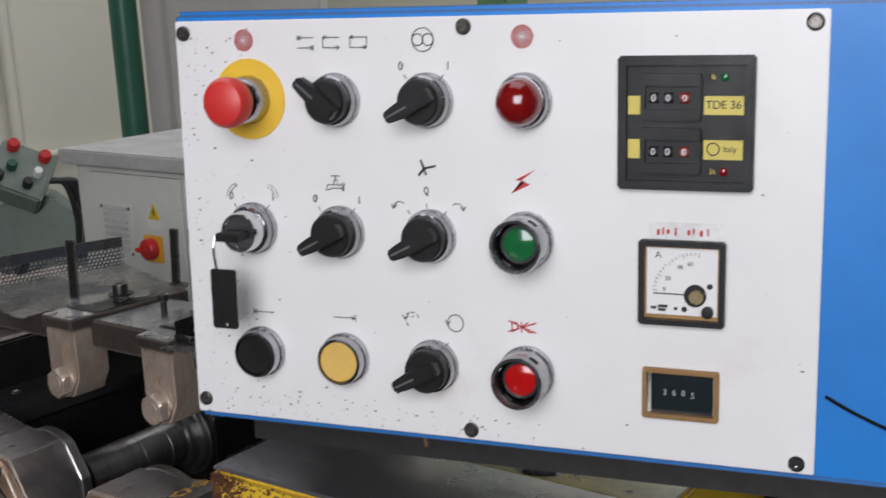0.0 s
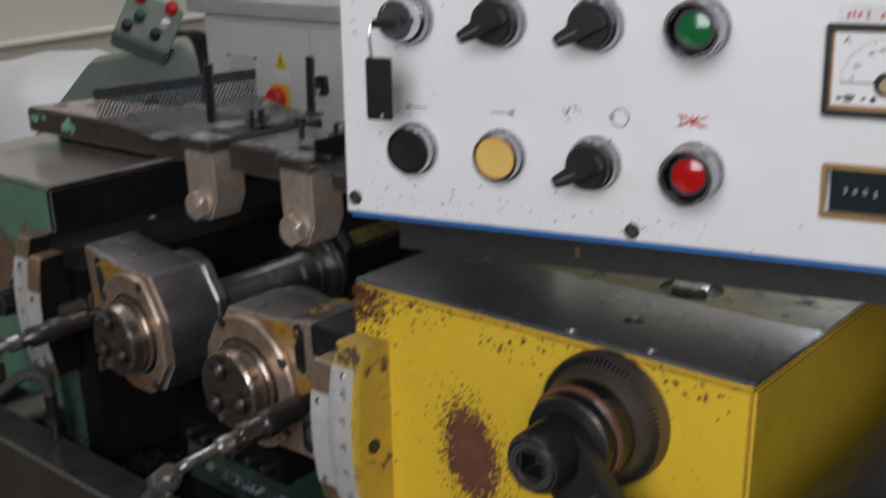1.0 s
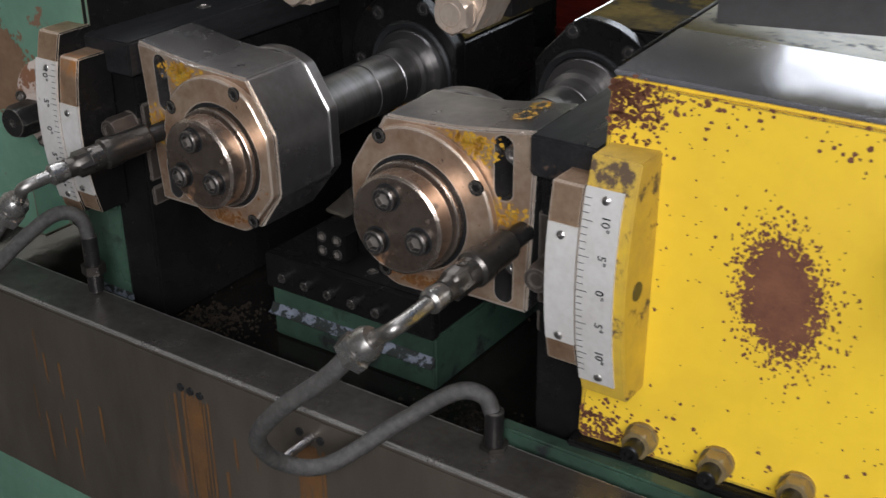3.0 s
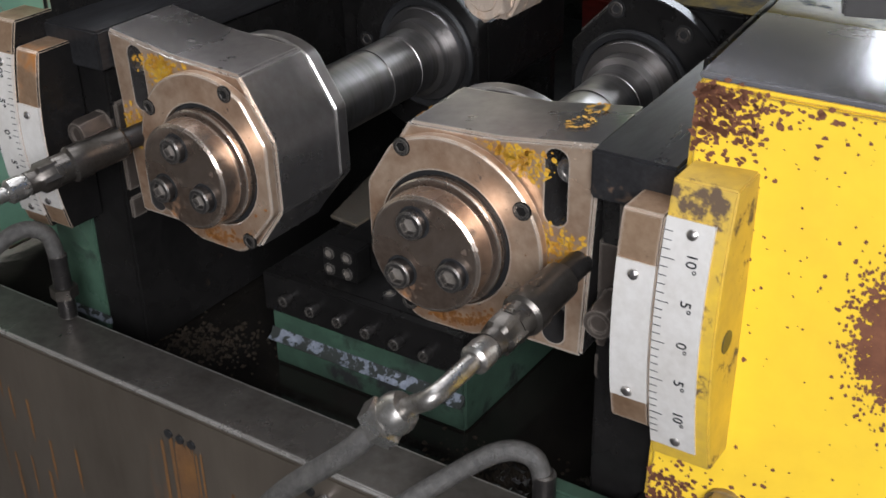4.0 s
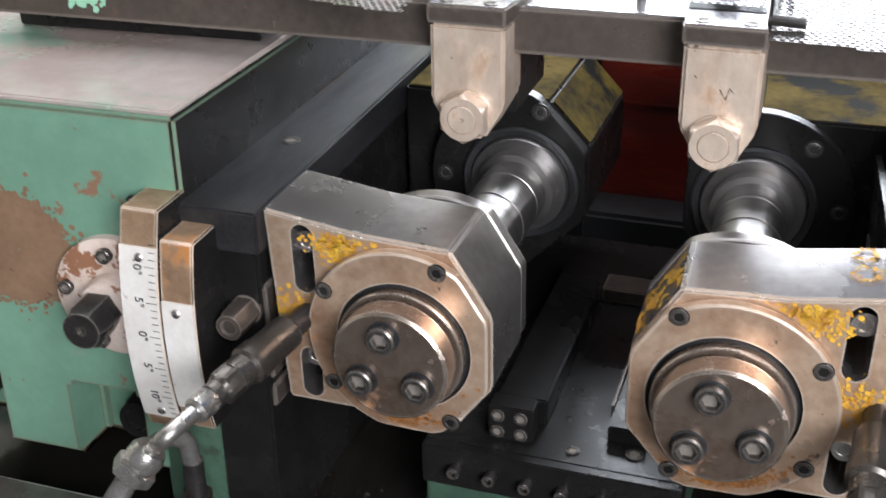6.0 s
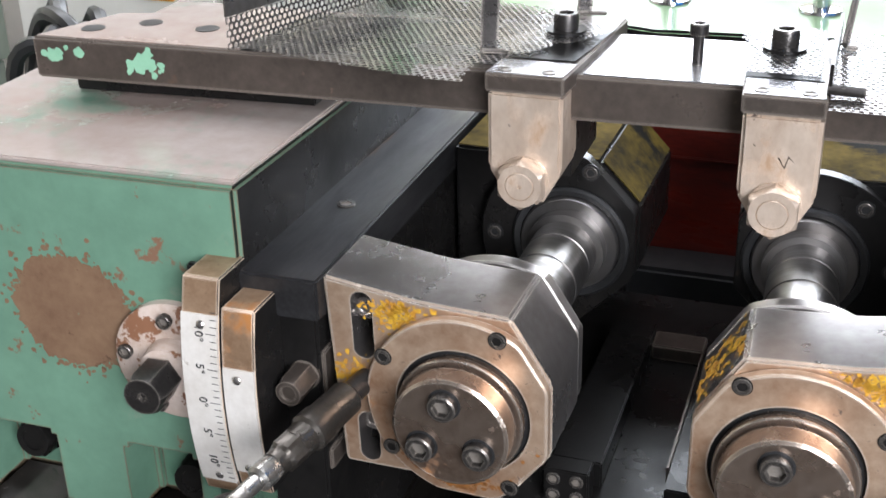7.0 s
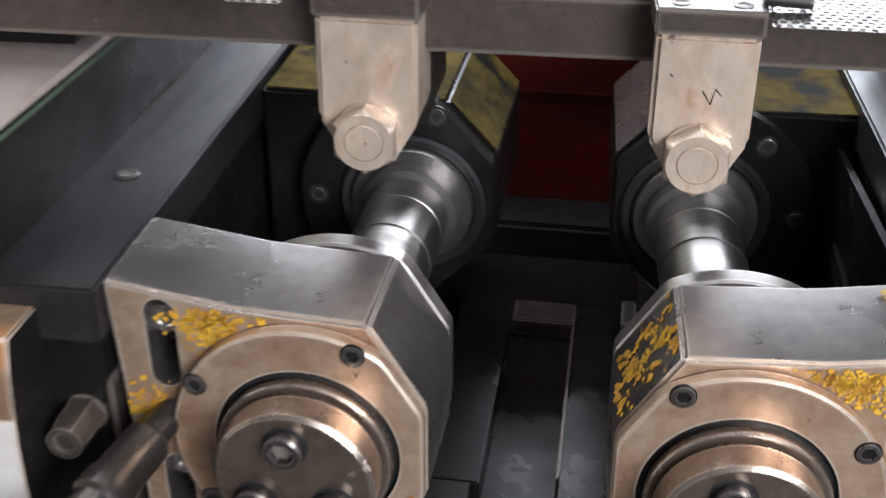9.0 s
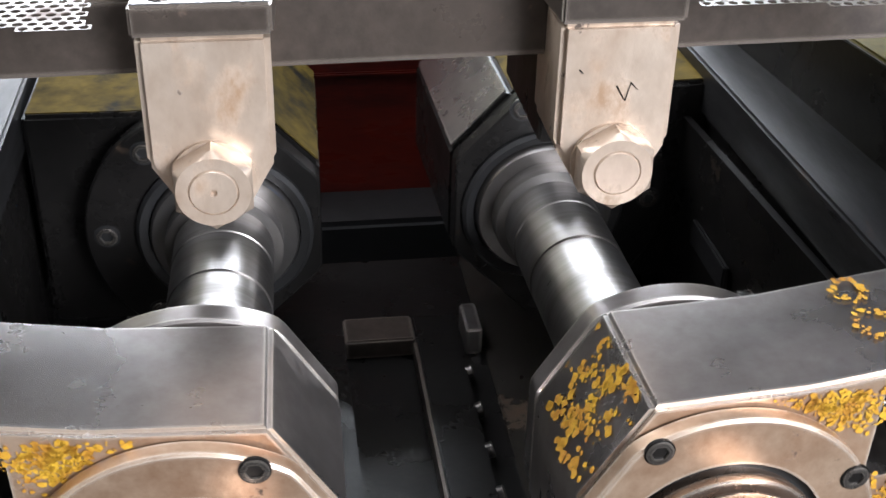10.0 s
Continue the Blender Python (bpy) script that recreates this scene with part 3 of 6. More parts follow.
for i in range(1300):
    edge = rng.random() if i < 420 else 2.0
    if edge < 0.45:
        x, z = abs(rng.gauss(0, 0.02)) + 0.002, -rng.random() * 0.24
    elif edge < 0.8:
        x, z = rng.random() * 0.32, -0.005 - abs(rng.gauss(0, 0.013))
    elif edge < 1.5:
        x, z = rng.random() * 0.32, -0.244 + abs(rng.gauss(0, 0.02))
    elif i < 820:
        x, z = 0.002 + abs(rng.gauss(0, 0.017)), -0.005 - abs(rng.gauss(0, 0.017))
    elif i < 1000:
        x, z = 0.002 + abs(rng.gauss(0, 0.022)), -0.243 + abs(rng.gauss(0, 0.012))
    else:
        x, z = rng.random() * 0.32, -0.006 - rng.random() * 0.236
    s = rng.uniform(0.0005, 0.0018) if i < 1000 else rng.uniform(0.0002, 0.0008)
    k, off = rng.choice((4, 5, 6, 7)), rng.uniform(0, 6)
    chip.faces.new([chip.verts.new((x + s * rng.uniform(0.5, 1.5) * math.cos(off + 2 * math.pi * j / k), -0.0004, z + s * rng.uniform(0.5, 1.3) * math.sin(off + 2 * math.pi * j / k))) for j in range(k)])
bmesh.ops.recalc_face_normals(chip, faces=chip.faces)
tagged(part("paint_chip", chip, RUST, yel), kind="stuff")
# hand wheel dial and crank
DC = (0.2262, -0.0490)
dial = part("graduated_dial", lathe(B(), (DC[0], 0.0, DC[1]), (0, -1, 0), [(0, 0.046), (0.006, 0.046), (0.022, 0.036), (0.024, 0.035), (0.024, 0)], 64),
            mat("dull dial steel", (0.2, 0.165, 0.14), (0.12, 0.09, 0.07), 0.42, 0.7, 30), yel, "dull steel graduated dial ring")
tk = B()
for i in range(80):
    a = 2 * math.pi * i / 80
    m = Matrix.Translation((DC[0], 0, DC[1])) @ Matrix.Rotation(-a, 4, "Y")
    box(tk, 0.039 if i % 5 else 0.0375, 0.0445, -0.0168, -0.0112, -0.0002, 0.0002, m=m @ Matrix.Translation((0.0417, -0.0135, 0)) @ Matrix.Rotation(radians(-58), 4, "Z") @ Matrix.Translation((-0.0417, 0.0140, 0)))
part("graduation", tk, INK, dial)
hub = part("crank_hub", lathe(B(), (DC[0], -0.024, DC[1]), (0, -1, 0), [(0, 0.034), (0.016, 0.034), (0.018, 0.031), (0.028, 0.030), (0.030, 0.026), (0.030, 0)], 48), BLACK_SCREW, yel, "black knurled crank hub")
part("worn_ring", lathe(B(), (DC[0], -0.0405, DC[1]), (0, -1, 0), [(0, 0.0342), (0.0012, 0.0335), (0.0012, 0.0295), (0, 0.0295)], 48, loop=True), RUST, hub)
LA = radians(-48)
LM = Matrix.Translation((DC[0], -0.063, DC[1])) @ Matrix.Rotation(-LA, 4, "Y")
lever = part("crank_lever", prism(B(), [(-0.004, -0.022), (0.16, -0.015), (0.17, -0.01), (0.17, 0.01), (0.16, 0.015), (-0.004, 0.022)], -0.008, 0.010, "y", 0.003, m=LM), BLACK, yel, "black ribbed crank lever")
for i in range(6):
    part("rib", box(B(), 0.035 + i * 0.02, 0.0365 + i * 0.02, -0.0088, -0.007, -0.014, 0.014, m=LM), mat("worn rib edge", (0.1, 0.095, 0.09), None, 0.4, 0.4) if i == 0 else bpy.data.materials["worn rib edge"], lever)
part("boss", carve(lathe(B(), (DC[0], -0.05, DC[1]), (0, -1, 0), [(0, 0.0215), (0.038, 0.0205), (0.042, 0.018), (0.042, 0)], 48), box(B(), DC[0] - 0.008, DC[0] + 0.008, -0.11, -0.074, DC[1] - 0.008, DC[1] + 0.008)), BLACK_SCREW, lever)
part("socket_rim", lathe(B(), (DC[0], -0.0922, DC[1]), (0, -1, 0), [(0, 0.0155), (0.0008, 0.0155), (0.0008, 0.0115), (0, 0.0115)], 36, loop=True), STEEL, lever, "bright rim of the square socket")


# ---- spindle heads ----
def spindle_head(name, label, origin, back, s, angles, screws, top_out, chip_mat):
    d = Vector(back) - Vector(origin)
    t = thing(name, label, "bearing block", along(origin, d), "spindle heads")
    flip = Matrix.Diagonal((s, 1, 1, 1))
    # body: octagon with an outer arm that holds two slots
    prof = [(-0.0265, 0.0615), (-0.0505, 0.0235), (-0.0505, -0.024), (-0.028, -0.055), (0.080, -0.057), (0.087, top_out), (0.03, 0.0635)]
    b = prism(B(), prof, 0.036, 0.094, "y", 0.0018)
    cuts = []
    for z0, z1 in ((0.020, 0.064), (-0.0525, -0.018)):
        sl_ = [(0.063 + 0.0068 * math.cos(radians(a)), (z1 - 0.0068 if a < 180 else z0 + 0.0068) + 0.0068 * math.sin(radians(a))) for a in list(range(0, 181, 20)) + list(range(180, 360, 20))]
        cuts.append(prism(B(), sl_, 0.0, 0.09, "y"))
    b = put(carve(b, *cuts), flip)
    bmesh.ops.recalc_face_normals(b, faces=b.faces)
    body_ = part("body", b, [STEEL, STEEL_BROWN], t, "machined steel bearing body, brown patina")
    for p_ in body_.data.polygons:
        p_.material_index = 1 if p_.normal.y < -0.7 else 0
    # bore collar behind
    rim = []
    for i in range(96):
        a = 2 * math.pi * i / 96
        r = 0.0638
        for nx, nz, q in ((-1, 0, 0.050), (-0.845, 0.535, 0.0552), (-0.77, -0.64, 0.0525), (0, -1, 0.0575), (1, 0, 0.062)):
            k = math.cos(a) * nx + math.sin(a) * nz
            if k > 1e-3:
                r = min(r, q / k)
        rim.append((s * math.cos(a) * r, math.sin(a) * r))
    part("rear_collar", prism(B(), rim, 0.0943, 0.105, "y", 0.001, 1), STEEL, t)
    part("shaft_collar", lathe(B(), (0, 0.1052, 0), (0, 1, 0), [(0, 0.031), (0.010, 0.031), (0.012, 0.029), (0.012, 0)], 48), STEEL_SHAFT, t)
    # front plate: a disc clipped by the octagon
    pts = []
    lim = [((-1, 0), 0.0502), ((-0.845, 0.535), 0.0549), ((-0.77, -0.64), 0.0530), ((0, 1), 0.0605), ((0, -1), 0.0575)]
    for i in range(96):
        a = 2 * math.pi * i / 96
        c, sn = math.cos(a), math.sin(a)
        r = 0.0595
        for (nx, nz), q in lim:
            k = c * nx + sn * nz
            if k > 1e-3:
                r = min(r, q / k)
        pts.append((c * r, sn * r))
    pl = carve(prism(B(), pts, 0.028, 0.0355, "y", 0.001, 1), cyl(B(), (0, 0.0, 0), (0, 0.05, 0), 0.0405, 64))
    plate_ = part("front_plate", put(pl, flip), STEEL_BROWN, t, "brown patinated retaining plate")
    bmesh_fix(plate_)
    part("bore", lathe(B(), (0, 0.031, 0), (0, 1, 0), [(0, 0.0402), (0.0045, 0.0402)], 48), BLACK, t)
    cap = part("spindle_cap", lathe(B(), (0, 0.0, 0), (0, 1, 0), [(0.006, 0), (0.006, 0.0328), (0.0074, 0.0344), (0.0195, 0.0348), (0.0198, 0.0325), (0.0222, 0.0325), (0.0225, 0.0372), (0.0232, 0.0378), (0.0265, 0.0378), (0.027, 0.0365), (0.034, 0.0365)], 72), STEEL_CAP, t, "turned brown steel spindle cap")
    for a in angles:
        x, z = 0.0196 * math.cos(radians(a)), 0.0196 * math.sin(radians(a))
        part("counterbore", lathe(B(), (x, 0.0056, z), (0, 1, 0), [(0, 0.0096), (0.0008, 0.0096)], 28), BLACK, cap)
        cap_screw(cap, (x, 0.0065, z), (0, -1, 0), 0.0083, 0.0068)
    for x, z in screws:
        part("counterbore", lathe(B(), (s * x, 0.0276, z), (0, 1, 0), [(0, 0.0054), (0.001, 0.0054)], 24), DARK_STEEL_SHADE, plate_)
        cap_screw(plate_, (s * x, 0.0285, z), (0, -1, 0), 0.0048, 0.0016)
    # clamping bolts seen in the slots
    for z in (0.048, -0.03):
        hex_bolt(t, (s * 0.065, 0.058, z), (0, -1, 0), 0.014, 0.012, STEEL, "clamp_bolt")
    part("slot_back", box(B(), min(s * 0.055, s * 0.072), max(s * 0.055, s * 0.072), 0.084, 0.088, -0.053, 0.065), YELLOW_OLIVE, t)
    # outer T-slotted clamp piece
    for z0, z1, w0, w1 in ((0.045, 0.062, 0.0885, 0.112), (-0.045, 0.02, 0.0885, 0.108), (0.02, 0.045, 0.098, 0.104), (-0.066, -0.05, 0.0885, 0.106)):
        x0, x1 = sorted((s * w0, s * w1))
        part("clamp_jaw", box(B(), x0, x1, 0.034, 0.10, z0, z1, 0.0015), PLATE, t)
    hex_bolt(t, (s * 0.101, 0.034, 0.004 if s < 0 else -0.014), (0, -1, 0), 0.0165, 0.022, PLATE, "jaw_bolt", washer=0.003)
    # paint remnants
    rg = random.Random(int(7 + s))
    pr = B()
    for i in range(900):
        if i < 520:
            x, z, y = rg.gauss(0.038, 0.010), rg.gauss(0.053, 0.005), 0.0354
            if z > 0.0615:
                continue
            if math.hypot(x, z) < 0.0605:
                continue
        else:
            x, z, y = rg.gauss(0.066, 0.010), rg.gauss(0.006, 0.007), 0.0354
        if x > 0.082:
            continue
        q = 0.0003 + 0.0016 * rg.random() ** 3
        k, off = rg.choice((5, 6, 7)), rg.uniform(0, 6)
        pr.faces.new([pr.verts.new((s * (x + q * rg.uniform(0.5, 1.4) * math.cos(off + 2 * math.pi * j / k)), y, z + q * rg.uniform(0.5, 1.3) * math.sin(off + 2 * math.pi * j / k))) for j in range(k)])
    if s > 0:
        n = Vector((-0.845, 0, 0.535))
        o = Vector((-0.0385, 0.058, 0.0425)) + n * 0.0005
        for i in range(650):
            c = o + Vector((0.535, 0, 0.845)) * rg.uniform(-0.02, 0.02) + Vector((0, 1, 0)) * rg.gauss(0.006, 0.012)
            if c.y < 0.038 or c.y > 0.093:
                continue
            if math.sin(c.y * 420) + math.sin(c.z * 380 + c.y * 200) < rg.uniform(-1.2, 0.7):
                continue
            q = 0.0004 + 0.002 * rg.random() ** 2.5
            k, off = rg.choice((5, 6, 7)), rg.uniform(0, 6)
            pr.faces.new([pr.verts.new(c + Vector((0.535, 0, 0.845)) * q * rg.uniform(0.5, 1.3) * math.cos(off + 2 * math.pi * j / k) + Vector((0, 1, 0)) * q * rg.uniform(0.5, 1.3) * math.sin(off + 2 * math.pi * j / k)) for j in range(k)])
        for i in range(130):
            a = 2 * math.pi * i / 65
            cx, cy = (0.063 + 0.006 * math.cos(a), 0.062 + 0.008 * math.sin(a)) if i < 65 else (0.063 + 0.006 * math.cos(a), 0.083 + 0.006 * math.sin(a))
            q = 0.0003 + 0.0012 * rg.random() ** 2
            cx, cy = cx + rg.gauss(0, 0.0011), cy + rg.gauss(0, 0.0011)
            pr.faces.new([pr.verts.new((cx + q * math.cos(j), cy + q * math.sin(j), 0.0642 + 0.13 * (cx - 0.03) + 0.0004)) for j in range(6)])
    bmesh.ops.recalc_face_normals(pr, faces=pr.faces)
    tagged(part("paint_remnant", pr, chip_mat, t, "flaked yellow and rust paint remnants"), kind="stuff")
    # rust run along the lower rim of the front plate
    ru = B()
    for i in range(420):
        a, r_ = radians(rg.gauss(278, 24)), rg.gauss(0.0515, 0.0035)
        x, z = r_ * math.cos(a), r_ * math.sin(a)
        if r_ > 0.0535 or r_ < 0.042:
            continue
        q = 0.0003 + 0.0014 * rg.random() ** 2.5
        ru.faces.new([ru.verts.new((s * (x + q * rg.uniform(0.5, 1.4) * math.cos(j)), 0.02775, z + q * rg.uniform(0.5, 1.3) * math.sin(j))) for j in range(6)])
    bmesh.ops.recalc_face_normals(ru, faces=ru.faces)
    tagged(part("rust_stain", ru, RUST_STAIN, t, "orange-brown rust stain"), kind="stuff")
    # shaft to the rear bearing
    L = d.length
    sh = thing("spindle_shaft", "turned steel spindle shaft running to the rear bearing", "shaft", along(origin, d), "spindle shafts")
    part("shaft", lathe(B(), (0, 0.126, 0), (0, 1, 0), [(0, 0.0236), (L - 0.20, 0.0236), (L - 0.1995, 0.0230), (L - 0.196, 0.0230)], 64), STEEL_SHAFT, sh)
    part("journal", lathe(B(), (0, L - 0.07, 0), (0, 1, 0), [(0, 0.0238), (0.030, 0.0238), (0.0305, 0.0234), (0.032, 0.0234), (0.0325, 0.0240), (0.052, 0.0240), (0.053, 0.0285), (0.09, 0.0285)], 64), STEEL_SHAFT, sh, "stepped journal with oil groove")
    # rear bearing housing
    rb = thing("rear_bearing", "dark oily rear bearing housing with worn olive paint", "bearing housing", along(origin, d), "rear bearings")
    o8 = [(-0.018, 0.060), (-0.0475, 0.029), (-0.0475, -0.024), (-0.018, -0.058), (0.092, -0.058), (0.092, 0.060)]
    hb = put(prism(B(), o8, L + 0.012, L + 0.125, "y", 0.002), flip)
    bmesh.ops.recalc_face_normals(hb, faces=hb.faces)
    part("housing", hb, DARK_STEEL_SHADE, rb)
    part("top_paint", box(B(), min(s * -0.016, s * 0.09), max(s * -0.016, s * 0.09), L + 0.015, L + 0.122, 0.0596, 0.0606), YELLOW_OLIVE, rb, "worn olive-yellow paint")
    part("chamfer_paint", put(prism(B(), [(-0.0192, 0.0595), (-0.0465, 0.0308), (-0.0471, 0.0314), (-0.0198, 0.0601)], L + 0.015, L + 0.12, "y"), flip), STEEL if s > 0 else YELLOW_OLIVE, rb)
    fp = []
    for i in range(72):
        a = 2 * math.pi * i / 72
        c, sn = math.cos(a), math.sin(a)
        r = 0.068
        for (nx, nz), q in (((-1, 0), 0.047), ((-0.716, 0.698), 0.0535), ((-0.716, -0.698), 0.0505)):
            k = c * nx + sn * nz
            if k > 1e-3:
                r = min(r, q / k)
        fp.append((s * c * r, sn * r))
    fpl = part("flange", carve(prism(B(), fp, L, L + 0.0115, "y", 0.001, 1), cyl(B(), (0, L - 0.05, 0), (0, L + 0.05, 0), 0.0435, 48)), DARK_STEEL_SHADE, rb, "dark flange plate")
    part("seal", lathe(B(), (0, L - 0.002, 0), (0, 1, 0), [(0.011, 0.0433), (0, 0.0433), (-0.002, 0.0415), (0, 0.0372), (0.011, 0.0372)], 56, loop=True), BLACK, rb, "black rubber seal ring")
    part("collar", lathe(B(), (0, L - 0.006, 0), (0, 1, 0), [(0, 0.0298), (0, 0.0352), (0.002, 0.0365), (0.0125, 0.0365)], 56), STEEL_SHAFT, rb, "bright turned collar")
    for a in (104, 52, 0, -52):
        x, z = s * 0.0575 * math.cos(radians(a)), 0.0575 * math.sin(radians(a))
        part("counterbore", lathe(B(), (x, L - 0.0004, z), (0, 1, 0), [(0, 0.0064), (0.001, 0.0064)], 24), BLACK, fpl)
        cap_screw(fpl, (x, L + 0.0006, z), (0, -1, 0), 0.005, 0.0022)
    return t


def bmesh_fix(ob):
    b = B()
    b.from_mesh(ob.data)
    bmesh.ops.recalc_face_normals(b, faces=b.faces)
    b.to_mesh(ob.data)
    b.free()


RUST_STAIN = mat("orange rust", (0.3, 0.12, 0.025), (0.15, 0.065, 0.025), 0.6, 0.2, 120)
REMNANT = mat("flaked yellow paint", (0.62, 0.38, 0.035), (0.34, 0.13, 0.015), 0.5, 0.0, 150)
RO, RBK = (0.0885, 0.004, 1.0), (0.078, 0.281, 1.003)
LO, LBK = (-0.0925, 0.008, 1.0), (-0.0855, 0.267, 1.005)
spindle_head("moving_spindle_head", "octagonal steel spindle bearing block with yellow paint remnants, moving side", RO, RBK, 1, (105, 223, 341), ((-0.026, 0.0495), (0.0475, 0.0285), (0.045, -0.033), (-0.025, -0.047)), 0.071, REMNANT)
spindle_head("fixed_spindle_head", "octagonal steel spindle bearing block with brown patina, fixed side", LO, LBK, -1, (96, 213, 333), ((-0.0215, 0.0515), (0.0475, 0.0285), (0.045, -0.033), (-0.028, -0.046)), 0.071, REMNANT)

# ---- bridge plate and brackets ----
bridge = thing("bridge_plate", "brown rusted thick steel bridge plate across both heads, green paint remnant", "steel plate")
part("plate", prism(B(), [(-0.420, 0.132), (0.246, 0.152), (0.246, 0.265), (0.079, 0.257), (0.066, 0.237), (-0.049, 0.235), (-0.059, 0.251), (-0.262, 0.228), (-0.395, 0.200)], 1.143, 1.1705, "z", 0.0015), PLATE, bridge)
part("worn_top", prism(B(), [(-0.417, 0.135), (-0.270, 0.1395), (-0.262, 0.2265), (-0.393, 0.1985)], 1.1706, 1.1712, "z"), GREEN_TOP, bridge, "rubbed worn top")
part("bare_top", prism(B(), [(-0.052, 0.1455), (0.052, 0.1485), (0.060, 0.235), (-0.047, 0.233)], 1.1706, 1.1712, "z"), TOPSTEEL, bridge, "bare oily top between the brackets")
GREEN_SPOT = mat("pale green paint remnant", (0.22, 0.42, 0.29), (0.17, 0.34, 0.23), 0.45, 0.0, 30)
sp = B()
rng = random.Random(9)
for cx, cz, rx, rz, k in ((-0.340, 1.157, 0.013, 0.008, 60), (-0.405, 1.160, 0.007, 0.005, 16), (-0.385, 1.163, 0.004, 0.003, 6)):
    for i in range(k):
        x, z = cx + rng.gauss(0, rx * 0.45), cz + rng.gauss(0, rz * 0.4)
        z = min(max(z, 1.147), 1.167)
        q = rng.uniform(0.0015, 0.004)
        y = 0.132 + (x + 0.42) * 0.030 - 0.0004
        sp.faces.new([sp.verts.new((x + q * rng.uniform(0.6, 1.2) * math.cos(j), y, min(z + q * rng.uniform(0.6, 1.2) * math.sin(j), 1.169))) for j in range(6)])
bmesh.ops.recalc_face_normals(sp, faces=sp.faces)
tagged(part("paint_remnant", sp, GREEN_SPOT, bridge, "pale green paint remnants"), kind="stuff")
for x, y in ((-0.389, 0.158), (-0.358, 0.180), (-0.313, 0.176)):
    part("bolt_hole", lathe(B(), (x, y, 1.1713), (0, 0, 1), [(0, 0.008), (0.0003, 0.008), (0.0003, 0)], 24), BLACK, bridge)
part("stud", cyl(B(), (0.008, 0.180, 1.171), (0.008, 0.180, 1.190), 0.0032, 16), BLACK_SCREW, bridge)
cap_screw(bridge, (0.008, 0.180, 1.190), (0, 0, 1), 0.0055, 0.006)

BRACKET = mat("bare bracket steel", (0.66, 0.555, 0.46), (0.36, 0.26, 0.19), 0.4, 0.6, 16, chips=(0.24, 0.15, 0.09), chip_scale=40, chip_cut=0.55, chip_soft=0.12, stretch=(1, 1, 0.6), extra=[((0.09, 0.065, 0.05), 110, 0.66, 0.04, 0.6)])


def bracket(x0, x1, lean, label, mark):
    t = thing("bracket", label, "bracket", None, "hanging brackets")
    w = x1 - x0
    b = prism(B(), [(0.001, 1.164), (0.001, 1.117), (w * 0.30, 1.0955), (w * 0.72, 1.0955), (w - 0.001, 1.117), (w - 0.001, 1.164)], 0.122, 0.160, "y", 0.0022, m=Matrix.Translation((x0, 0, 0)) @ Matrix.Shear("XY", 4, (0, 0)))
    part("strap", b, BRACKET, t)
    part("arm", box(B(), x0 + 0.004, x1 - 0.004, 0.160, 0.23, 1.10, 1.1425, 0.001), DARK_STEEL_SHADE, t)
    cap_ = prism(B(), [(x0, 0.1195), (x1, 0.1195), (x1 + lean, 0.255), (x0 + lean, 0.255)], 1.1645, 1.1755, "z", 0.001)
    part("cap_plate", cap_, PLATE, t, "dark steel cap plate")
    part("cap_top", prism(B(), [(x0 + 0.001, 0.1205), (x1 - 0.001, 0.1205), (x1 + lean * 0.2 - 0.001, 0.147), (x0 + lean * 0.2 + 0.001, 0.147)], 1.1756, 1.1761, "z"), TOPSTEEL, t, "bright worn top")
    for x in (x0 + w * 0.22, x0 + w * 0.78):
        cap_screw(t, (x, 0.1265, 1.1758), (0, 0, 1), 0.0042, 0.0009)
    n = Vector(((x0 + x1) / 2, 0.122, 1.111))
    nut = part("nut", lathe(B(), n, (0, -1, 0), [(0, 0.0150), (0.0018, 0.0150), (0.0018, 0.0134), (0.0090, 0.0134), (0.0108, 0.0130), (0.0108, 0.0088), (0.0102, 0.0086), (0.0112, 0.0080), (0.0112, 0.0014 if mark else 0.0), (0.0095, 0.0008)][:9 if not mark else 10], 48, hexed=(2, 3), phase=math.pi / 6), BRACKET, t, "hexagon nut on its stud")
    if not mark:
        sc_ = B()
        for (ax, az), (bx, bz) in (((0.022, 1.1405), (0.0255, 1.1345)), ((0.0255, 1.1345), (0.0272, 1.1415)), ((0.027, 1.1415), (0.030, 1.1385)), ((0.008, 1.147), (0.0095, 1.1455))):
            d = Vector((bx - ax, 0, bz - az))
            w_ = Vector((-d.z, 0, d.x)).normalized() * 0.0003
            sc_.faces.new([sc_.verts.new(Vector((x0, 0.12175, 0)) + Vector(v)) for v in (Vector((ax, 0, az)) - w_, Vector((bx, 0, bz)) - w_ * 0.4, Vector((bx, 0, bz)) + w_ * 0.4, Vector((ax, 0, az)) + w_)])
        part("scratch", sc_, DARK_STEEL_SHADE, t, "dark tool scratches")
    return t


bracket(-0.1035, -0.0570, 0.009, "bare steel bracket strap with hexagon nut and drilled stud", True)
bracket(0.0405, 0.0850, -0.009, "bare steel bracket strap with hexagon nut, scratched", False)

# ---- work rest, sump details and rear of the machine ----
rest = thing("work_rest", "black oily work rest with clamped strip and socket screws", "work rest")
part("front_strip", box(B(), -0.0985, 0.066, 0.080, 0.088, 0.872, 0.9015, 0.001), DARK_STEEL_SHADE, rest)
part("top_plate", box(B(), -0.0985, 0.066, 0.0882, 0.40, 0.874, 0.901, 0.001), DARK_STEEL_SHADE, rest)
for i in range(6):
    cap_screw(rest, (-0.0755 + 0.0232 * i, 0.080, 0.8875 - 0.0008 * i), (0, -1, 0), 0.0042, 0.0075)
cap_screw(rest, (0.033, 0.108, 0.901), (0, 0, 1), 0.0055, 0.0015)
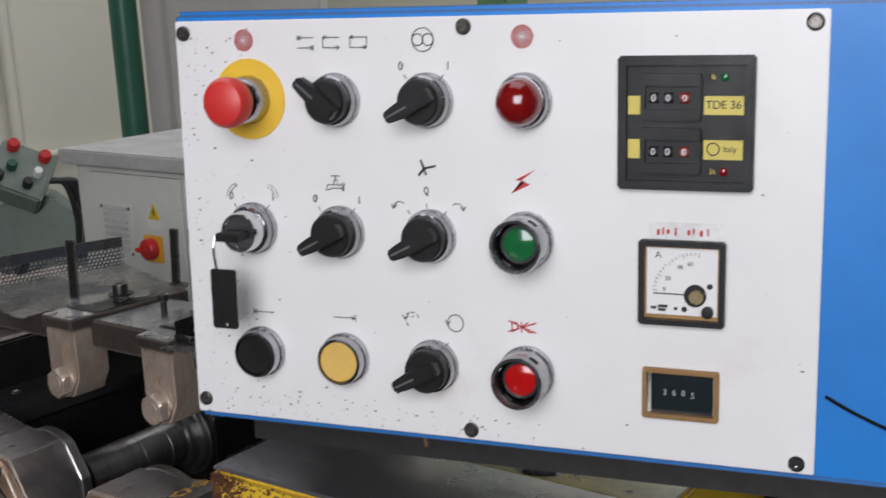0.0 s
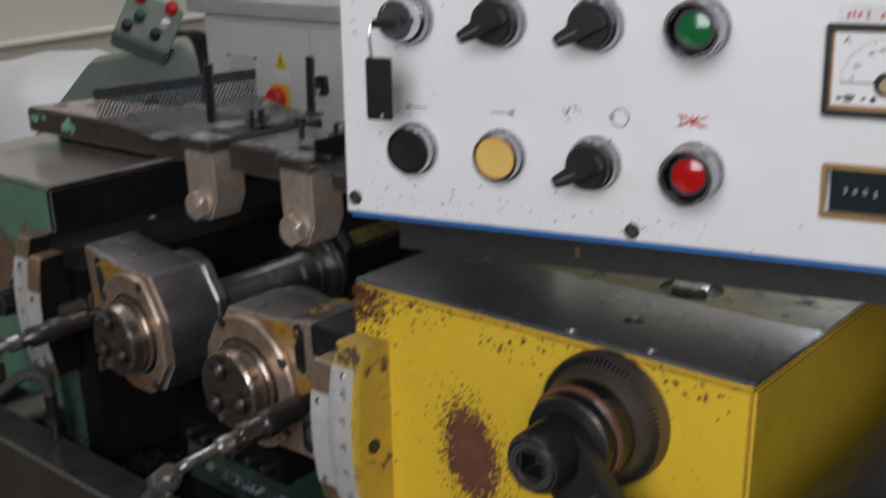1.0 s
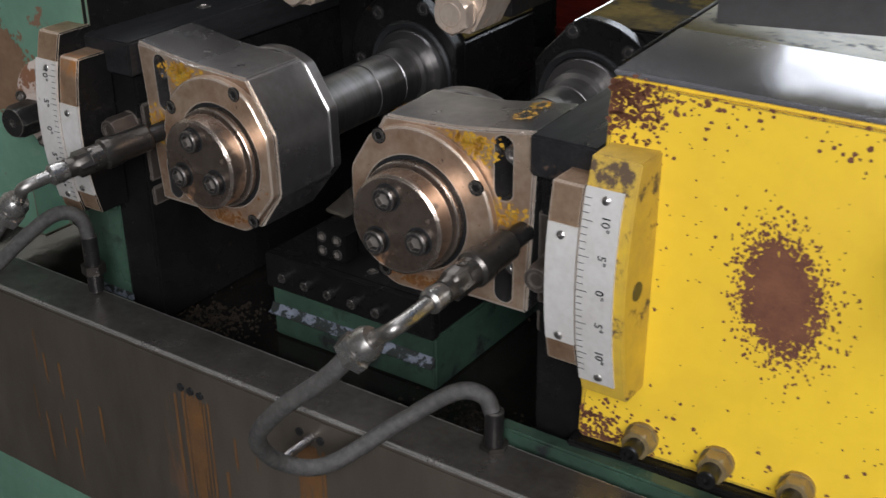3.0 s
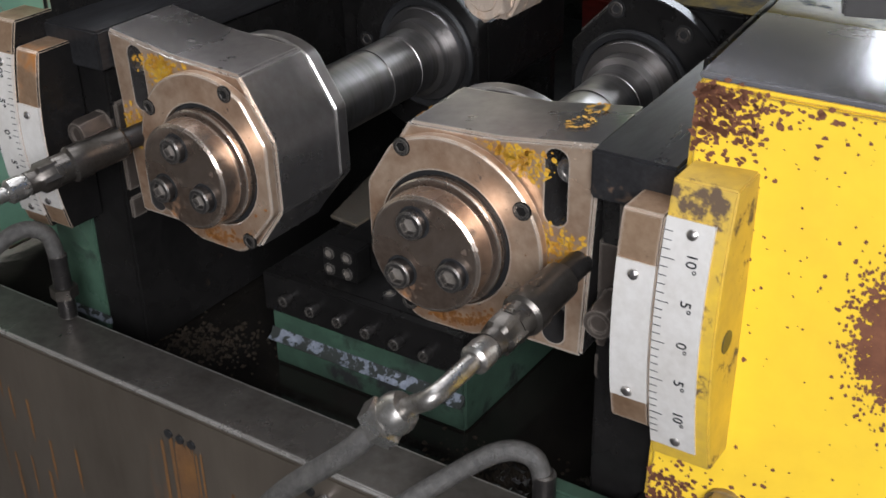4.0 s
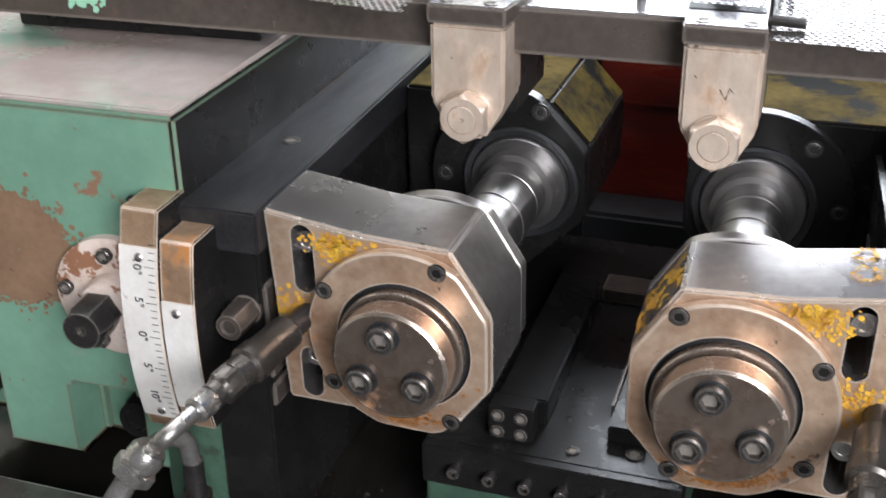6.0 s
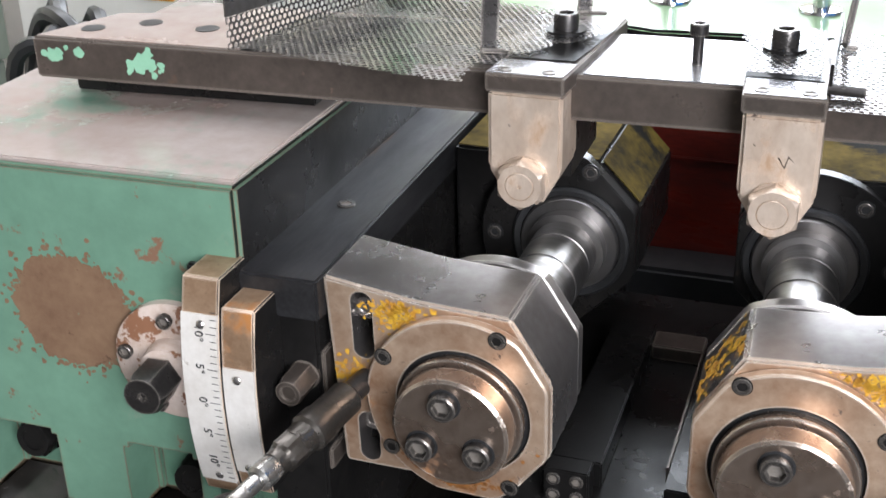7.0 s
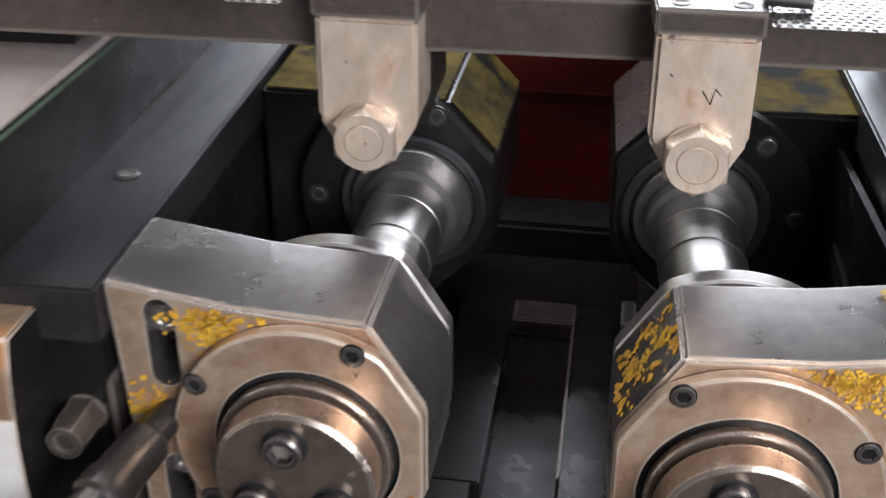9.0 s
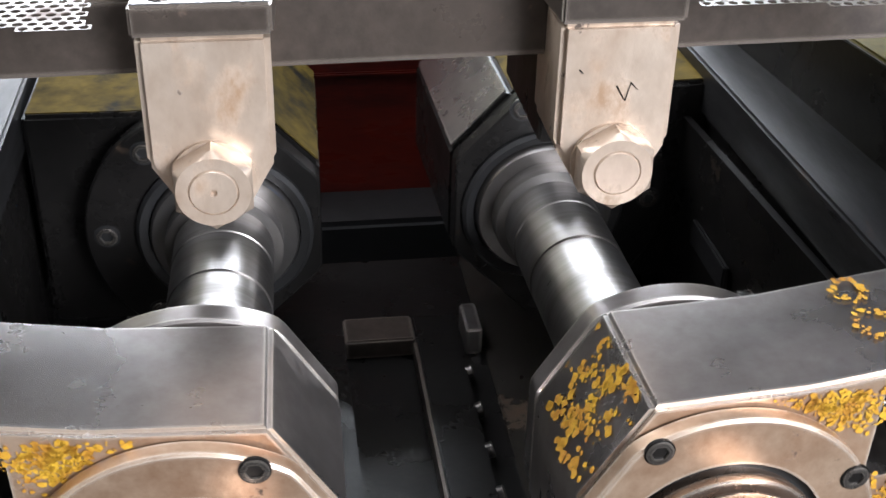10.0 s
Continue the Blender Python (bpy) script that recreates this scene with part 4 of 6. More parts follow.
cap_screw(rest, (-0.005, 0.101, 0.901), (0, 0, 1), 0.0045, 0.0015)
sq = part("end_block", box(B(), -0.060, -0.031, 0.100, 0.116, 0.9012, 0.926, 0.001), DARK_STEEL_SHADE, rest)
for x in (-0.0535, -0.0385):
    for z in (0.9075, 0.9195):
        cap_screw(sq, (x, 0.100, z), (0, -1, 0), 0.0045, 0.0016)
part("blade_left", box(B(), -0.060, -0.027, 0.122, 0.318, 0.9012, 0.9205, 0.0012), DARK_STEEL_SHADE, rest)
part("blade_right", box(B(), 0.0135, 0.038, 0.118, 0.318, 0.9012, 0.9125, 0.0012), DARK_STEEL_SHADE, rest)
part("blade_end", box(B(), -0.0265, 0.013, 0.294, 0.318, 0.9012, 0.9135, 0.0012), PLATE, rest)
part("blade_lip", box(B(), 0.0115, 0.0132, 0.14, 0.290, 0.9012, 0.9138, 0.0002), PLATE, rest, "bright worn edge")
part("side_lug", box(B(), 0.042, 0.051, 0.292, 0.320, 0.9012, 0.918, 0.001), STEEL, rest)
for i in range(5):
    cap_screw(rest, (0.038, 0.136 + 0.0325 * i, 0.9075), (1, 0, 0.3), 0.0042, 0.004)
part("casting", box(B(), -0.097, 0.065, 0.084, 0.40, 0.826, 0.8718, 0.002), GREEN_OILY, rest, "green painted casting under the rest")
SMEAR = mat("pale blue-grey residue", (0.24, 0.26, 0.31), (0.07, 0.08, 0.095), 0.3, 0.0, 40, chips=(0.015, 0.018, 0.015), chip_scale=110, chip_cut=0.47, chip_soft=0.04)
sm = B()
prism(sm, [(0.0838, 0.8560), (0.0827, 0.8525), (0.079, 0.8495), (0.077, 0.849), (0.0838, 0.8480)], -0.097, 0.065, "x")
part("residue", sm, SMEAR, rest, "pale dried coolant residue")
lf = part("foot", box(B(), -0.262, -0.216, 0.040, 0.070, 0.826, 0.93, 0.003), GREEN_OILY, sl, "oily green painted foot")
part("residue", box(B(), -0.262, -0.214, 0.0375, 0.0398, 0.842, 0.849, 0.0008), SMEAR, sl)
part("rail", box(B(), 0.16, 1.0, 0.02, 0.032, 0.826, 0.868, 0.0015), GREEN_OILY, tray, "green oily inner rail")
part("residue", box(B(), 0.16, 1.0, 0.0175, 0.0198, 0.846, 0.852, 0.0006), SMEAR, tray)
sludge = B()
rng = random.Random(21)
for cx, cy, sp_, n in ((-0.16, 0.075, 0.024, 420), (0.11, 0.055, 0.022, 420), (0.045, 0.25, 0.02, 200)):
    for i in range(n):
        x, y, q = rng.gauss(cx, sp_), rng.gauss(cy, sp_ * 0.7), rng.uniform(0.0006, 0.0026)
        top_v = sludge.verts.new((x, y, 0.8262 + q * 0.8))
        ring = [sludge.verts.new((x + q * rng.uniform(0.6, 1.3) * math.cos(j * 1.05), y + q * rng.uniform(0.6, 1.3) * math.sin(j * 1.05), 0.8258)) for j in range(6)]
        for j in range(6):
            sludge.faces.new((ring[j], ring[(j + 1) % 6], top_v))
tagged(part("sludge", sludge, mat("greasy swarf sludge", (0.03, 0.022, 0.015), (0.01, 0.008, 0.006), 0.8, 0.0, 80, spec=0.1), tray, "greasy swarf sludge in the sump"), kind="stuff")

WET = mat("wet oily steel", (0.09, 0.082, 0.072), (0.03, 0.026, 0.022), 0.14, 0.6, 12, bump=0.12, bump_scale=35, chips=(0.12, 0.07, 0.04), chip_scale=14, chip_cut=0.6, chip_soft=0.1)
# added plate cut to a bright reflection's outline, its glow in the pale colour
part("drip_plate", prism(B(), [(-0.108, 0.168), (-0.0805, 0.165), (-0.0805, 0.215), (-0.091, 0.30), (-0.105, 0.338), (-0.145, 0.318)], 0.9012, 0.9045, "z", 0.001), mat("pale painted reflection", (0.6, 0.55, 0.47), (0.34, 0.27, 0.19), 0.22, 0.8, 14, chips=(0.2, 0.11, 0.05), chip_scale=26, chip_cut=0.6, chip_soft=0.1), rest, "added plate, a bright reflection put into its pale colour, brown stained")
part("drip_plate", prism(B(), [(0.0525, 0.13), (0.150, 0.13), (0.140, 0.395), (0.0525, 0.395)], 0.9012, 0.9055, "z", 0.001), WET, rest, "wet oily drip plate")
rear = thing("rear_wall_panel", "dark red painted rear panel of the machine between the bearings", "machine panel")
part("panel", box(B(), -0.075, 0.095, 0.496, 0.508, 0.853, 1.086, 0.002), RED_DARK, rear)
# added near-black panels stand in for the deep shade beside the bearings
part("dark_fill_panel", box(B(), -0.30, -0.0755, 0.440, 0.452, 0.83, 1.070, 0.002), DARK_STEEL_SHADE, rear, "added near-black panel filling the shade beside the bearings")
part("dark_fill_panel", box(B(), 0.0955, 0.32, 0.440, 0.452, 0.83, 1.070, 0.002), DARK_STEEL_SHADE, rear, "added near-black panel filling the shade beside the bearings")
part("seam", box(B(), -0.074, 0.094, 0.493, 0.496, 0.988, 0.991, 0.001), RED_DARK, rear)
part("ledge", box(B(), -0.075, 0.095, 0.452, 0.495, 0.83, 0.858, 0.002), DARK_STEEL_SHADE, rear, "dark steel ledge")
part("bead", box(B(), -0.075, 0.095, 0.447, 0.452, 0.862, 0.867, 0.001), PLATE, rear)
part("base_casting", box(B(), -0.30, 0.32, 0.405, 0.4515, 0.827, 0.8615, 0.003), DARK_STEEL_SHADE, rear)
rib = thing("right_inner_wall", "near-black inner wall of the moving head with bolt recess", "machine wall")
part("wall", prism(B(), [(0.166, 0.12), (0.170, 0.12), (0.148, 0.43), (0.144, 0.43)], 0.83, 1.044, "z"), DARK_STEEL_SHADE, rib)
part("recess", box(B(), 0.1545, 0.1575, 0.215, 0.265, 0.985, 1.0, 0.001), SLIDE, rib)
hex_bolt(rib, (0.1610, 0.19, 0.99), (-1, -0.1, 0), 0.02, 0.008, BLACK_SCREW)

# ---- hood, perforated guards and handle ----
HOODG = mat("glossy pale green hood paint", (0.28, 0.41, 0.25), (0.23, 0.35, 0.2), 0.16, 0.0, 3, bump=0.03, bump_scale=12, coat=0.3)
HM = Matrix.Translation((-0.005, 0.563, 1.11)) @ Matrix.Scale(1.204, 4) @ Matrix.Translation((0.018, -0.415, -1.1747))
hood = thing("machine_hood", "glossy pale green sheet steel hood behind the spindles", "machine hood", HM)
# front edge and underside near-black: shade of the gap put into the colour
cover = part("cover", prism(B(), [(-0.295, 0.405), (-0.07, 0.335), (0.9, 0.40), (0.9, 1.25), (-0.285, 1.25)], 1.158, 1.1745, "z", 0.002), [HOODG, DARK_STEEL_SHADE], hood)
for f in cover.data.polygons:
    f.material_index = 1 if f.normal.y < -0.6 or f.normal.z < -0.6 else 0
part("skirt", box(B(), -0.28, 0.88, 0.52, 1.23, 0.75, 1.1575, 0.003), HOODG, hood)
# added dark panel, stands for the shade under the cover
part("shade_panel", box(B(), -0.278, 0.878, 0.515, 0.5196, 0.76, 1.157, 0.001), DARK_STEEL_SHADE, hood, "added near-black panel, painted shade under the cover")
CHROME = mat("bright chrome plate", (0.75, 0.76, 0.78), (0.62, 0.62, 0.63), 0.14, 1.0, 20, bump=0.0)
hd = thing("hood_handle", "bright round-bar pull handle with flanges on the green hood", "handle", HM)
part("bar", tube(B(), [(-0.072, 0.417, 1.176), (-0.072, 0.418, 1.196), (-0.066, 0.42, 1.211), (-0.048, 0.421, 1.2195), (-0.018, 0.421, 1.2205), (0.012, 0.419, 1.2195), (0.030, 0.417, 1.211), (0.036, 0.414, 1.196), (0.036, 0.413, 1.176)], 0.0062, 18), CHROME, hd)
for x, y in ((-0.072, 0.417), (0.036, 0.413)):
    part("flange", lathe(B(), (x, y, 1.1747), (0, 0, 1), [(0, 0.0155), (0.0022, 0.015), (0.003, 0.0075), (0.003, 0)], 32), CHROME, hd)

PERF = mat("perforated galvanised sheet", (0.36, 0.35, 0.35), (0.2, 0.185, 0.175), 0.24, 0.92, 20, chips=(0.16, 0.12, 0.1), chip_scale=14, chip_cut=0.6, chip_soft=0.12)


def inside(p, poly):
    r = False
    for i, (x1, y1) in enumerate(poly):
        x2, y2 = poly[i - 1]
        if (y1 > p[1]) != (y2 > p[1]) and p[0] < (x2 - x1) * (p[1] - y1) / (y2 - y1) + x1:
            r = not r
    return r


def perforated(poly, m, pitch=0.0046, hole=0.00175, th=0.0003):
    """A sheet with real staggered round holes, cut to the polygon in its plane."""
    xs, ys = [p[0] for p in poly], [p[1] for p in poly]
    row_h = pitch * 0.87
    verts, faces = [], []
    j = 0
    y = min(ys)
    oct_ = [(math.cos(radians(22.5 + 45 * k)), math.sin(radians(22.5 + 45 * k))) for k in range(8)]
    while y < max(ys):
        x = min(xs) + (pitch / 2 if j % 2 else 0)
        while x < max(xs):
            if inside((x, y), poly):
                hx_, hy_ = pitch / 2, row_h / 2
                sqr = [(hx_, hy_ * 0.41), (hx_ * 0.41, hy_), (-hx_ * 0.41, hy_), (-hx_, hy_ * 0.41), (-hx_, -hy_ * 0.41), (-hx_ * 0.41, -hy_), (hx_ * 0.41, -hy_), (hx_, -hy_ * 0.41)]
                n0 = len(verts)
                for dx, dy in sqr:
                    verts.append((x + dx, y + dy, 0))
                for c, s_ in oct_:
                    verts.append((x + hole * c, y + hole * s_, 0))
                for c, s_ in oct_:
                    verts.append((x + hole * c, y + hole * s_, -th))
                for cx, cy in ((hx_, hy_), (-hx_, hy_), (-hx_, -hy_), (hx_, -hy_)):
                    verts.append((x + cx, y + cy, 0))
                for k in range(8):
                    k2 = (k + 1) % 8
                    faces.append((n0 + k, n0 + k2, n0 + 8 + k2, n0 + 8 + k))
                    faces.append((n0 + 8 + k, n0 + 8 + k2, n0 + 16 + k2, n0 + 16 + k))
                for q, (a, b_) in enumerate(((0, 1), (2, 3), (4, 5), (6, 7))):
                    faces.append((n0 + a, n0 + 24 + q, n0 + b_))
            x += pitch
        y += row_h
        j += 1
    me = bpy.data.meshes.new("sheet")
    me.from_pydata([tuple(m @ Vector(v)) for v in verts], [], faces)
    b = B()
    b.from_mesh(me)
    bpy.data.meshes.remove(me)
    return b


gl = thing("perforated_guard", "perforated galvanised sheet guard with folded edge lying on the bridge plate", "guard", None, "perforated guards")
part("sheet", perforated([(-0.274, 0.136), (-0.115, 0.104), (-0.117, 0.140), (-0.100, 0.143), (-0.067, 0.262), (-0.222, 0.309)], Matrix.Translation((0, 0, 1.1735))), PERF, gl)
# dark sheets added below the guards: shade in the holes put into colour
part("shade_underlay", prism(B(), [(-0.268, 0.139), (-0.105, 0.152), (-0.075, 0.245), (-0.262, 0.228)], 1.1707, 1.1711, "z"), DARK_STEEL_SHADE, gl)
FM = Matrix.Translation((-0.274, 0.136, 1.1735)) @ Matrix.Rotation(radians(73.3), 4, "Z") @ Matrix.Rotation(radians(90), 4, "X")
part("folded_edge", perforated([(0.0, 0.0), (0.18, 0.0), (0.18, 0.018), (0.0, 0.018)], FM), PERF, gl)
part("edge_strip", box(B(), -0.002, 0.182, 0.0185, 0.0305, -0.0012, 0.0002, m=FM), PERF, gl)
gs = thing("perforated_guard", "small perforated sheet tab under a socket screw", "guard", None, "perforated guards")
part("sheet", perforated([(-0.115, 0.158), (-0.088, 0.142), (-0.049, 0.208), (-0.079, 0.233)], Matrix.Translation((0, 0, 1.1805))), PERF, gs)
part("shade_underlay", prism(B(), [(-0.098, 0.150), (-0.058, 0.150), (-0.049, 0.228), (-0.088, 0.230)], 1.1762, 1.1766, "z"), DARK_STEEL_SHADE, gs)
cap_screw(gs, (-0.074, 0.193, 1.1775), (0, 0, 1), 0.0078, 0.016)
part("washer", lathe(B(), (-0.074, 0.193, 1.182), (0, 0, 1), [(0, 0.0125), (0.0016, 0.0125), (0.0016, 0.004)], 24), DARK_STEEL_SHADE, gs)
gr = thing("perforated_guard", "perforated galvanised sheet guard over the moving head side", "guard", None, "perforated guards")
part("sheet", perforated([(0.087, 0.110), (0.307, 0.100), (0.302, 0.284), (0.081, 0.260)], Matrix.Translation((0, 0, 1.1735))), PERF, gr)
gt = thing("perforated_guard", "small perforated sheet tab with socket screw on the bracket", "guard", None, "perforated guards")
part("sheet", perforated([(0.037, 0.140), (0.081, 0.141), (0.075, 0.238), (0.030, 0.241)], Matrix.Translation((0, 0, 1.1815))), PERF, gt)
part("shade_underlay", prism(B(), [(0.039, 0.148), (0.081, 0.149), (0.074, 0.238), (0.031, 0.241)], 1.1762, 1.1766, "z"), DARK_STEEL_SHADE, gt)
part("shade_underlay", prism(B(), [(0.090, 0.153), (0.242, 0.157), (0.242, 0.262), (0.084, 0.257)], 1.1707, 1.1711, "z"), DARK_STEEL_SHADE, gr)
cap_screw(gt, (0.056, 0.188, 1.178), (0, 0, 1), 0.0078, 0.016)
part("washer", lathe(B(), (0.056, 0.188, 1.182), (0, 0, 1), [(0, 0.0125), (0.0016, 0.0125), (0.0016, 0.004)], 24), DARK_STEEL_SHADE, gt)
part("edge_strip", box(B(), 0.0835, 0.0855, 0.13, 0.24, 1.1735, 1.192, 0.0004), DARK_STEEL_SHADE, gt)
cyl_b = B()
cyl(cyl_b, (0.083, 0.132, 1.178), (0.103, 0.132, 1.177), 0.003, 12)
part("pin", cyl_b, BLACK_SCREW, gt)


def post(name, x, y, z0, h, w, lean, label):
    t = thing(name, label, "post", None, "guard posts")
    m = Matrix.Translation((x, y, z0)) @ pose(0, 0, 0, lean[0], lean[1], 20)
    part("bar", box(B(), -w / 2, w / 2, -0.0015, 0.0015, 0.0, h, 0.0008, m=m), BLACK_SCREW, t)
    part("foot", box(B(), -w / 2, w * 1.4, -0.008, 0.0025, 0.0, 0.003, 0.0008, m=m), BLACK_SCREW, t)
    return t


post("guard_post", -0.1155, 0.1680, 1.1740, 0.065, 0.011, (0, 2), "upright flat black steel bar standing on the guard")
post("guard_post", -0.0800, 0.2680, 1.1740, 0.060, 0.010, (0, 3), "upright flat black steel bar at the guard's rear edge")
post("guard_post", 0.0880, 0.2280, 1.1740, 0.050, 0.004, (0, 6), "thin dark upright strip beside the perforated guard")

# ---- hydraulic hoses ----
BRAID = mat("braided grey hose", (0.09, 0.084, 0.076), (0.035, 0.032, 0.03), 0.55, 0.1, 200, bump=0.6, bump_scale=700)
TUBE = mat("oily plated tube", (0.42, 0.41, 0.39), (0.2, 0.18, 0.16), 0.3, 0.9, 60, chips=(0.08, 0.06, 0.04), chip_scale=90, chip_cut=0.6, chip_soft=0.1)
FITTING = mat("oily fitting steel", (0.10, 0.09, 0.08), (0.05, 0.043, 0.036), 0.34, 0.8, 60)


def hose(start, bend, nut, loop, label):
    t = thing("hydraulic_hose", label, "hose", None, "hydraulic hoses")
    p0, p1, p2 = Vector(start), Vector(bend), Vector(nut)
    d = (p1 - p0).normalized()
    L = (p1 - p0).length
    part("stem", cyl(B(), p0 - d * 0.006, p0 + d * 0.016, 0.0072, 24, 0.001), BLACK_SCREW, t)
    part("coupling", lathe(B(), p0 + d * 0.014, d, [(0, 0.009), (0.002, 0.0105), (0.026, 0.0108), (0.028, 0.0118), (0.038, 0.0118), (0.040, 0.0098), (0.05, 0.0096)], 32), FITTING, t, "dark quick coupling sleeve")
    part("hex", lathe(B(), p0 + d * 0.062, d, [(0, 0.0088), (0.012, 0.0088), (0.014, 0.0075), (0.02, 0.0075)], 36, hexed=(0, 1)), FITTING, t)
    part("ferrule", lathe(B(), p0 + d * 0.082, d, [(0, 0.0068), (0.004, 0.0078), (0.012, 0.0078), (0.014, 0.006)], 24), TUBE, t)
    part("elbow", tube(B(), [p0 + d * 0.094, p0 + d * (L - 0.012), p1 + d * 0.004 + (p2 - p1) * 0.12, p1 + (p2 - p1) * 0.62, p2], 0.0048, 16), TUBE, t, "bright bent tube")
    e = (Vector(loop[0]) - p2).normalized()
    f = ((p2 - p1).normalized() + e).normalized()
    part("end_nut", lathe(B(), p2 - f * 0.006, f, [(0, 0.0085), (0.004, 0.0105), (0.009, 0.0105), (0.010, 0.0085), (0.012, 0.0085), (0.013, 0.0108), (0.02, 0.0108), (0.021, 0.007)], 36, hexed=(5, 6)), TUBE, t)
    part("braid", tube(B(), [p2 + f * 0.012] + [Vector(q) for q in loop], 0.0058, 16, 8), BRAID, t, "grey braided hose")
    q = Vector(loop[-1])
    part("port", cyl(B(), q - Vector((0, 0, 0.045)), q + Vector((0, 0, 0.006)), 0.0065, 18, 0.001), BLACK_SCREW, t)
    part("port_collar", lathe(B(), q - Vector((0, 0, 0.02)), (0, 0, -1), [(0, 0.0085), (0.008, 0.0085)], 30, hexed=(0, 1)), FITTING, t)
    return t


hose((0.164, 0.040, 1.002), (0.160, -0.080, 0.993), (0.1385, -0.086, 0.976), [(0.115, -0.097, 0.950), (0.080, -0.105, 0.917), (0.060, -0.102, 0.888), (0.058, -0.080, 0.857), (0.078, -0.058, 0.850), (0.110, -0.025, 0.875), (0.142, -0.004, 0.900), (0.160, 0.004, 0.900), (0.167, 0.006, 0.885)], "braided hydraulic hose with dark coupling looping over the tray, moving head")
hose((-0.155, 0.042, 1.006), (-0.182, -0.064, 0.993), (-0.200, -0.068, 0.974), [(-0.215, -0.083, 0.948), (-0.232, -0.090, 0.918), (-0.243, -0.072, 0.908), (-0.239, -0.038, 0.925), (-0.231, -0.012, 0.937), (-0.223, 0.004, 0.930), (-0.221, 0.008, 0.908)], "braided hydraulic hose with dark coupling looping over the tray, fixed head")

# ---- control panel ----
PM = pose(0.3055, -0.0325, 1.2035, -2.0, 0.9, 17.5) @ Matrix.Diagonal((0.985, 1.0, 1.004, 1.0))
cab = thing("control_box", "blue sheet steel control box with worn edges", "control box", PM)
part("body", box(B(), -0.003, 0.80, 0.0032, 0.24, -0.005, 0.2585, 0.003), BLUE, cab)
part("sill", box(B(), 0.0, 0.80, 0.07, 0.22, -0.044, -0.0095, 0.001), mat("dull grey sill steel", (0.06, 0.057, 0.055), (0.035, 0.03, 0.027), 0.45, 0.4, 10, chips=(0.2, 0.1, 0.05), chip_scale=40, chip_cut=0.68), cab, "dull grey steel sill under the box")
part("stand", box(B(), 0.50, 0.70, 0.08, 0.22, -1.1995, -0.045, 0.004), BLUE, cab)
sc = B()
tube(sc, [(0.402, 0.0025, 0.045), (0.42, 0.0022, 0.036), (0.45, 0.0022, 0.024)], 0.0011, 6)
part("scratch", sc, DARK_STEEL_SHADE, cab)
panel = part("panel", carve(box(B(), 0.0, 0.3975, 0.0, 0.003, 0.0, 0.2525, 0.0006), box(B(), 0.2885, 0.3585, -0.01, 0.01, 0.159, 0.2275), box(B(), 0.3055, 0.341, -0.01, 0.01, 0.0285, 0.0525)), WHITE, cab, "off-white panel with printed symbols, soiled edges")
for x, z, mt, op in ((0.003, 0.245, BLACK_SCREW, 0), (0.194, 0.2515 - 0.001, BLACK_SCREW, 0), (0.390, 0.246, BLACK_SCREW, 0), (0.0065, 0.009, BLACK_SCREW, 0), (0.1945, 0.0045, BLACK_SCREW, 0), (0.388, 0.0045, CHROME, 1)):
    s_ = part("screw", lathe(B(), (min(max(x, 0.006), 0.391), -0.0001, min(max(z, 0.006), 0.2465)), (0, -1, 0), [(0, 0.0048), (0.0012, 0.0046), (0.0022, 0.0034), (0.0022, 0.0018), (0.001, 0.0016), (0.001, 0)], 20), mt, panel)
PRINT_BLACK = INK
PRINT_RED = mat("red print", (0.5, 0.03, 0.03), (0.42, 0.03, 0.03), 0.5, 0.0, 80, bump=0)


def strokes(lines, w=0.0006, material=None, name="printed_symbol"):
    b = B()
    for pts in lines:
        for (x0, z0), (x1, z1) in zip(pts, pts[1:]):
            d = Vector((x1 - x0, 0, z1 - z0))
            n = Vector((-d.z, 0, d.x)).normalized() * w / 2
            e = d.normalized() * w * 0.4
            a, c = Vector((x0, -0.0004, z0)) - e, Vector((x1, -0.0004, z1)) + e
            f = b.faces.new([b.verts.new(v) for v in (a - n, c - n, c + n, a + n)])
    bmesh.ops.recalc_face_normals(b, faces=b.faces)
    return tagged(part(name, b, material or PRINT_BLACK, panel), kind="stuff")


def arc(cx, cz, r, a0, a1, k=20):
    return [(cx + r * math.cos(radians(a0 + (a1 - a0) * i / k)), cz + r * math.sin(radians(a0 + (a1 - a0) * i / k))) for i in range(k + 1)]


def arrow(x0, z0, x1, z1, s=0.0016):
    d = math.atan2(z1 - z0, x1 - x0)
    return [[(x0, z0), (x1, z1)], [(x1 - s * 1.5 * math.cos(d - 0.5), z1 - s * 1.5 * math.sin(d - 0.5)), (x1, z1), (x1 - s * 1.5 * math.cos(d + 0.5), z1 - s * 1.5 * math.sin(d + 0.5))]]


def panel_text(body, x, z, size, material=None, y=-0.0004, parent=None):
    b = put(text_mesh(body, size, 0.0001), Matrix.Translation((x, y, z)) @ pose(0, 0, 0, 90, 0, 0))
    return part("printed_text", b, material or PRINT_BLACK, parent or panel)


COL, ROW = (0.0512, 0.1110, 0.1710, 0.2310), (0.2048, 0.1248, 0.0450)
# row one symbols
ZS = 0.2385
strokes(arrow(0.097, ZS + 0.003, 0.0865, ZS + 0.003) + arrow(0.0865, ZS - 0.003, 0.097, ZS - 0.003) + [[(0.0865, ZS + 0.0015), (0.0865, ZS + 0.0045)], [(0.097, ZS - 0.0045), (0.097, ZS - 0.0015)]])
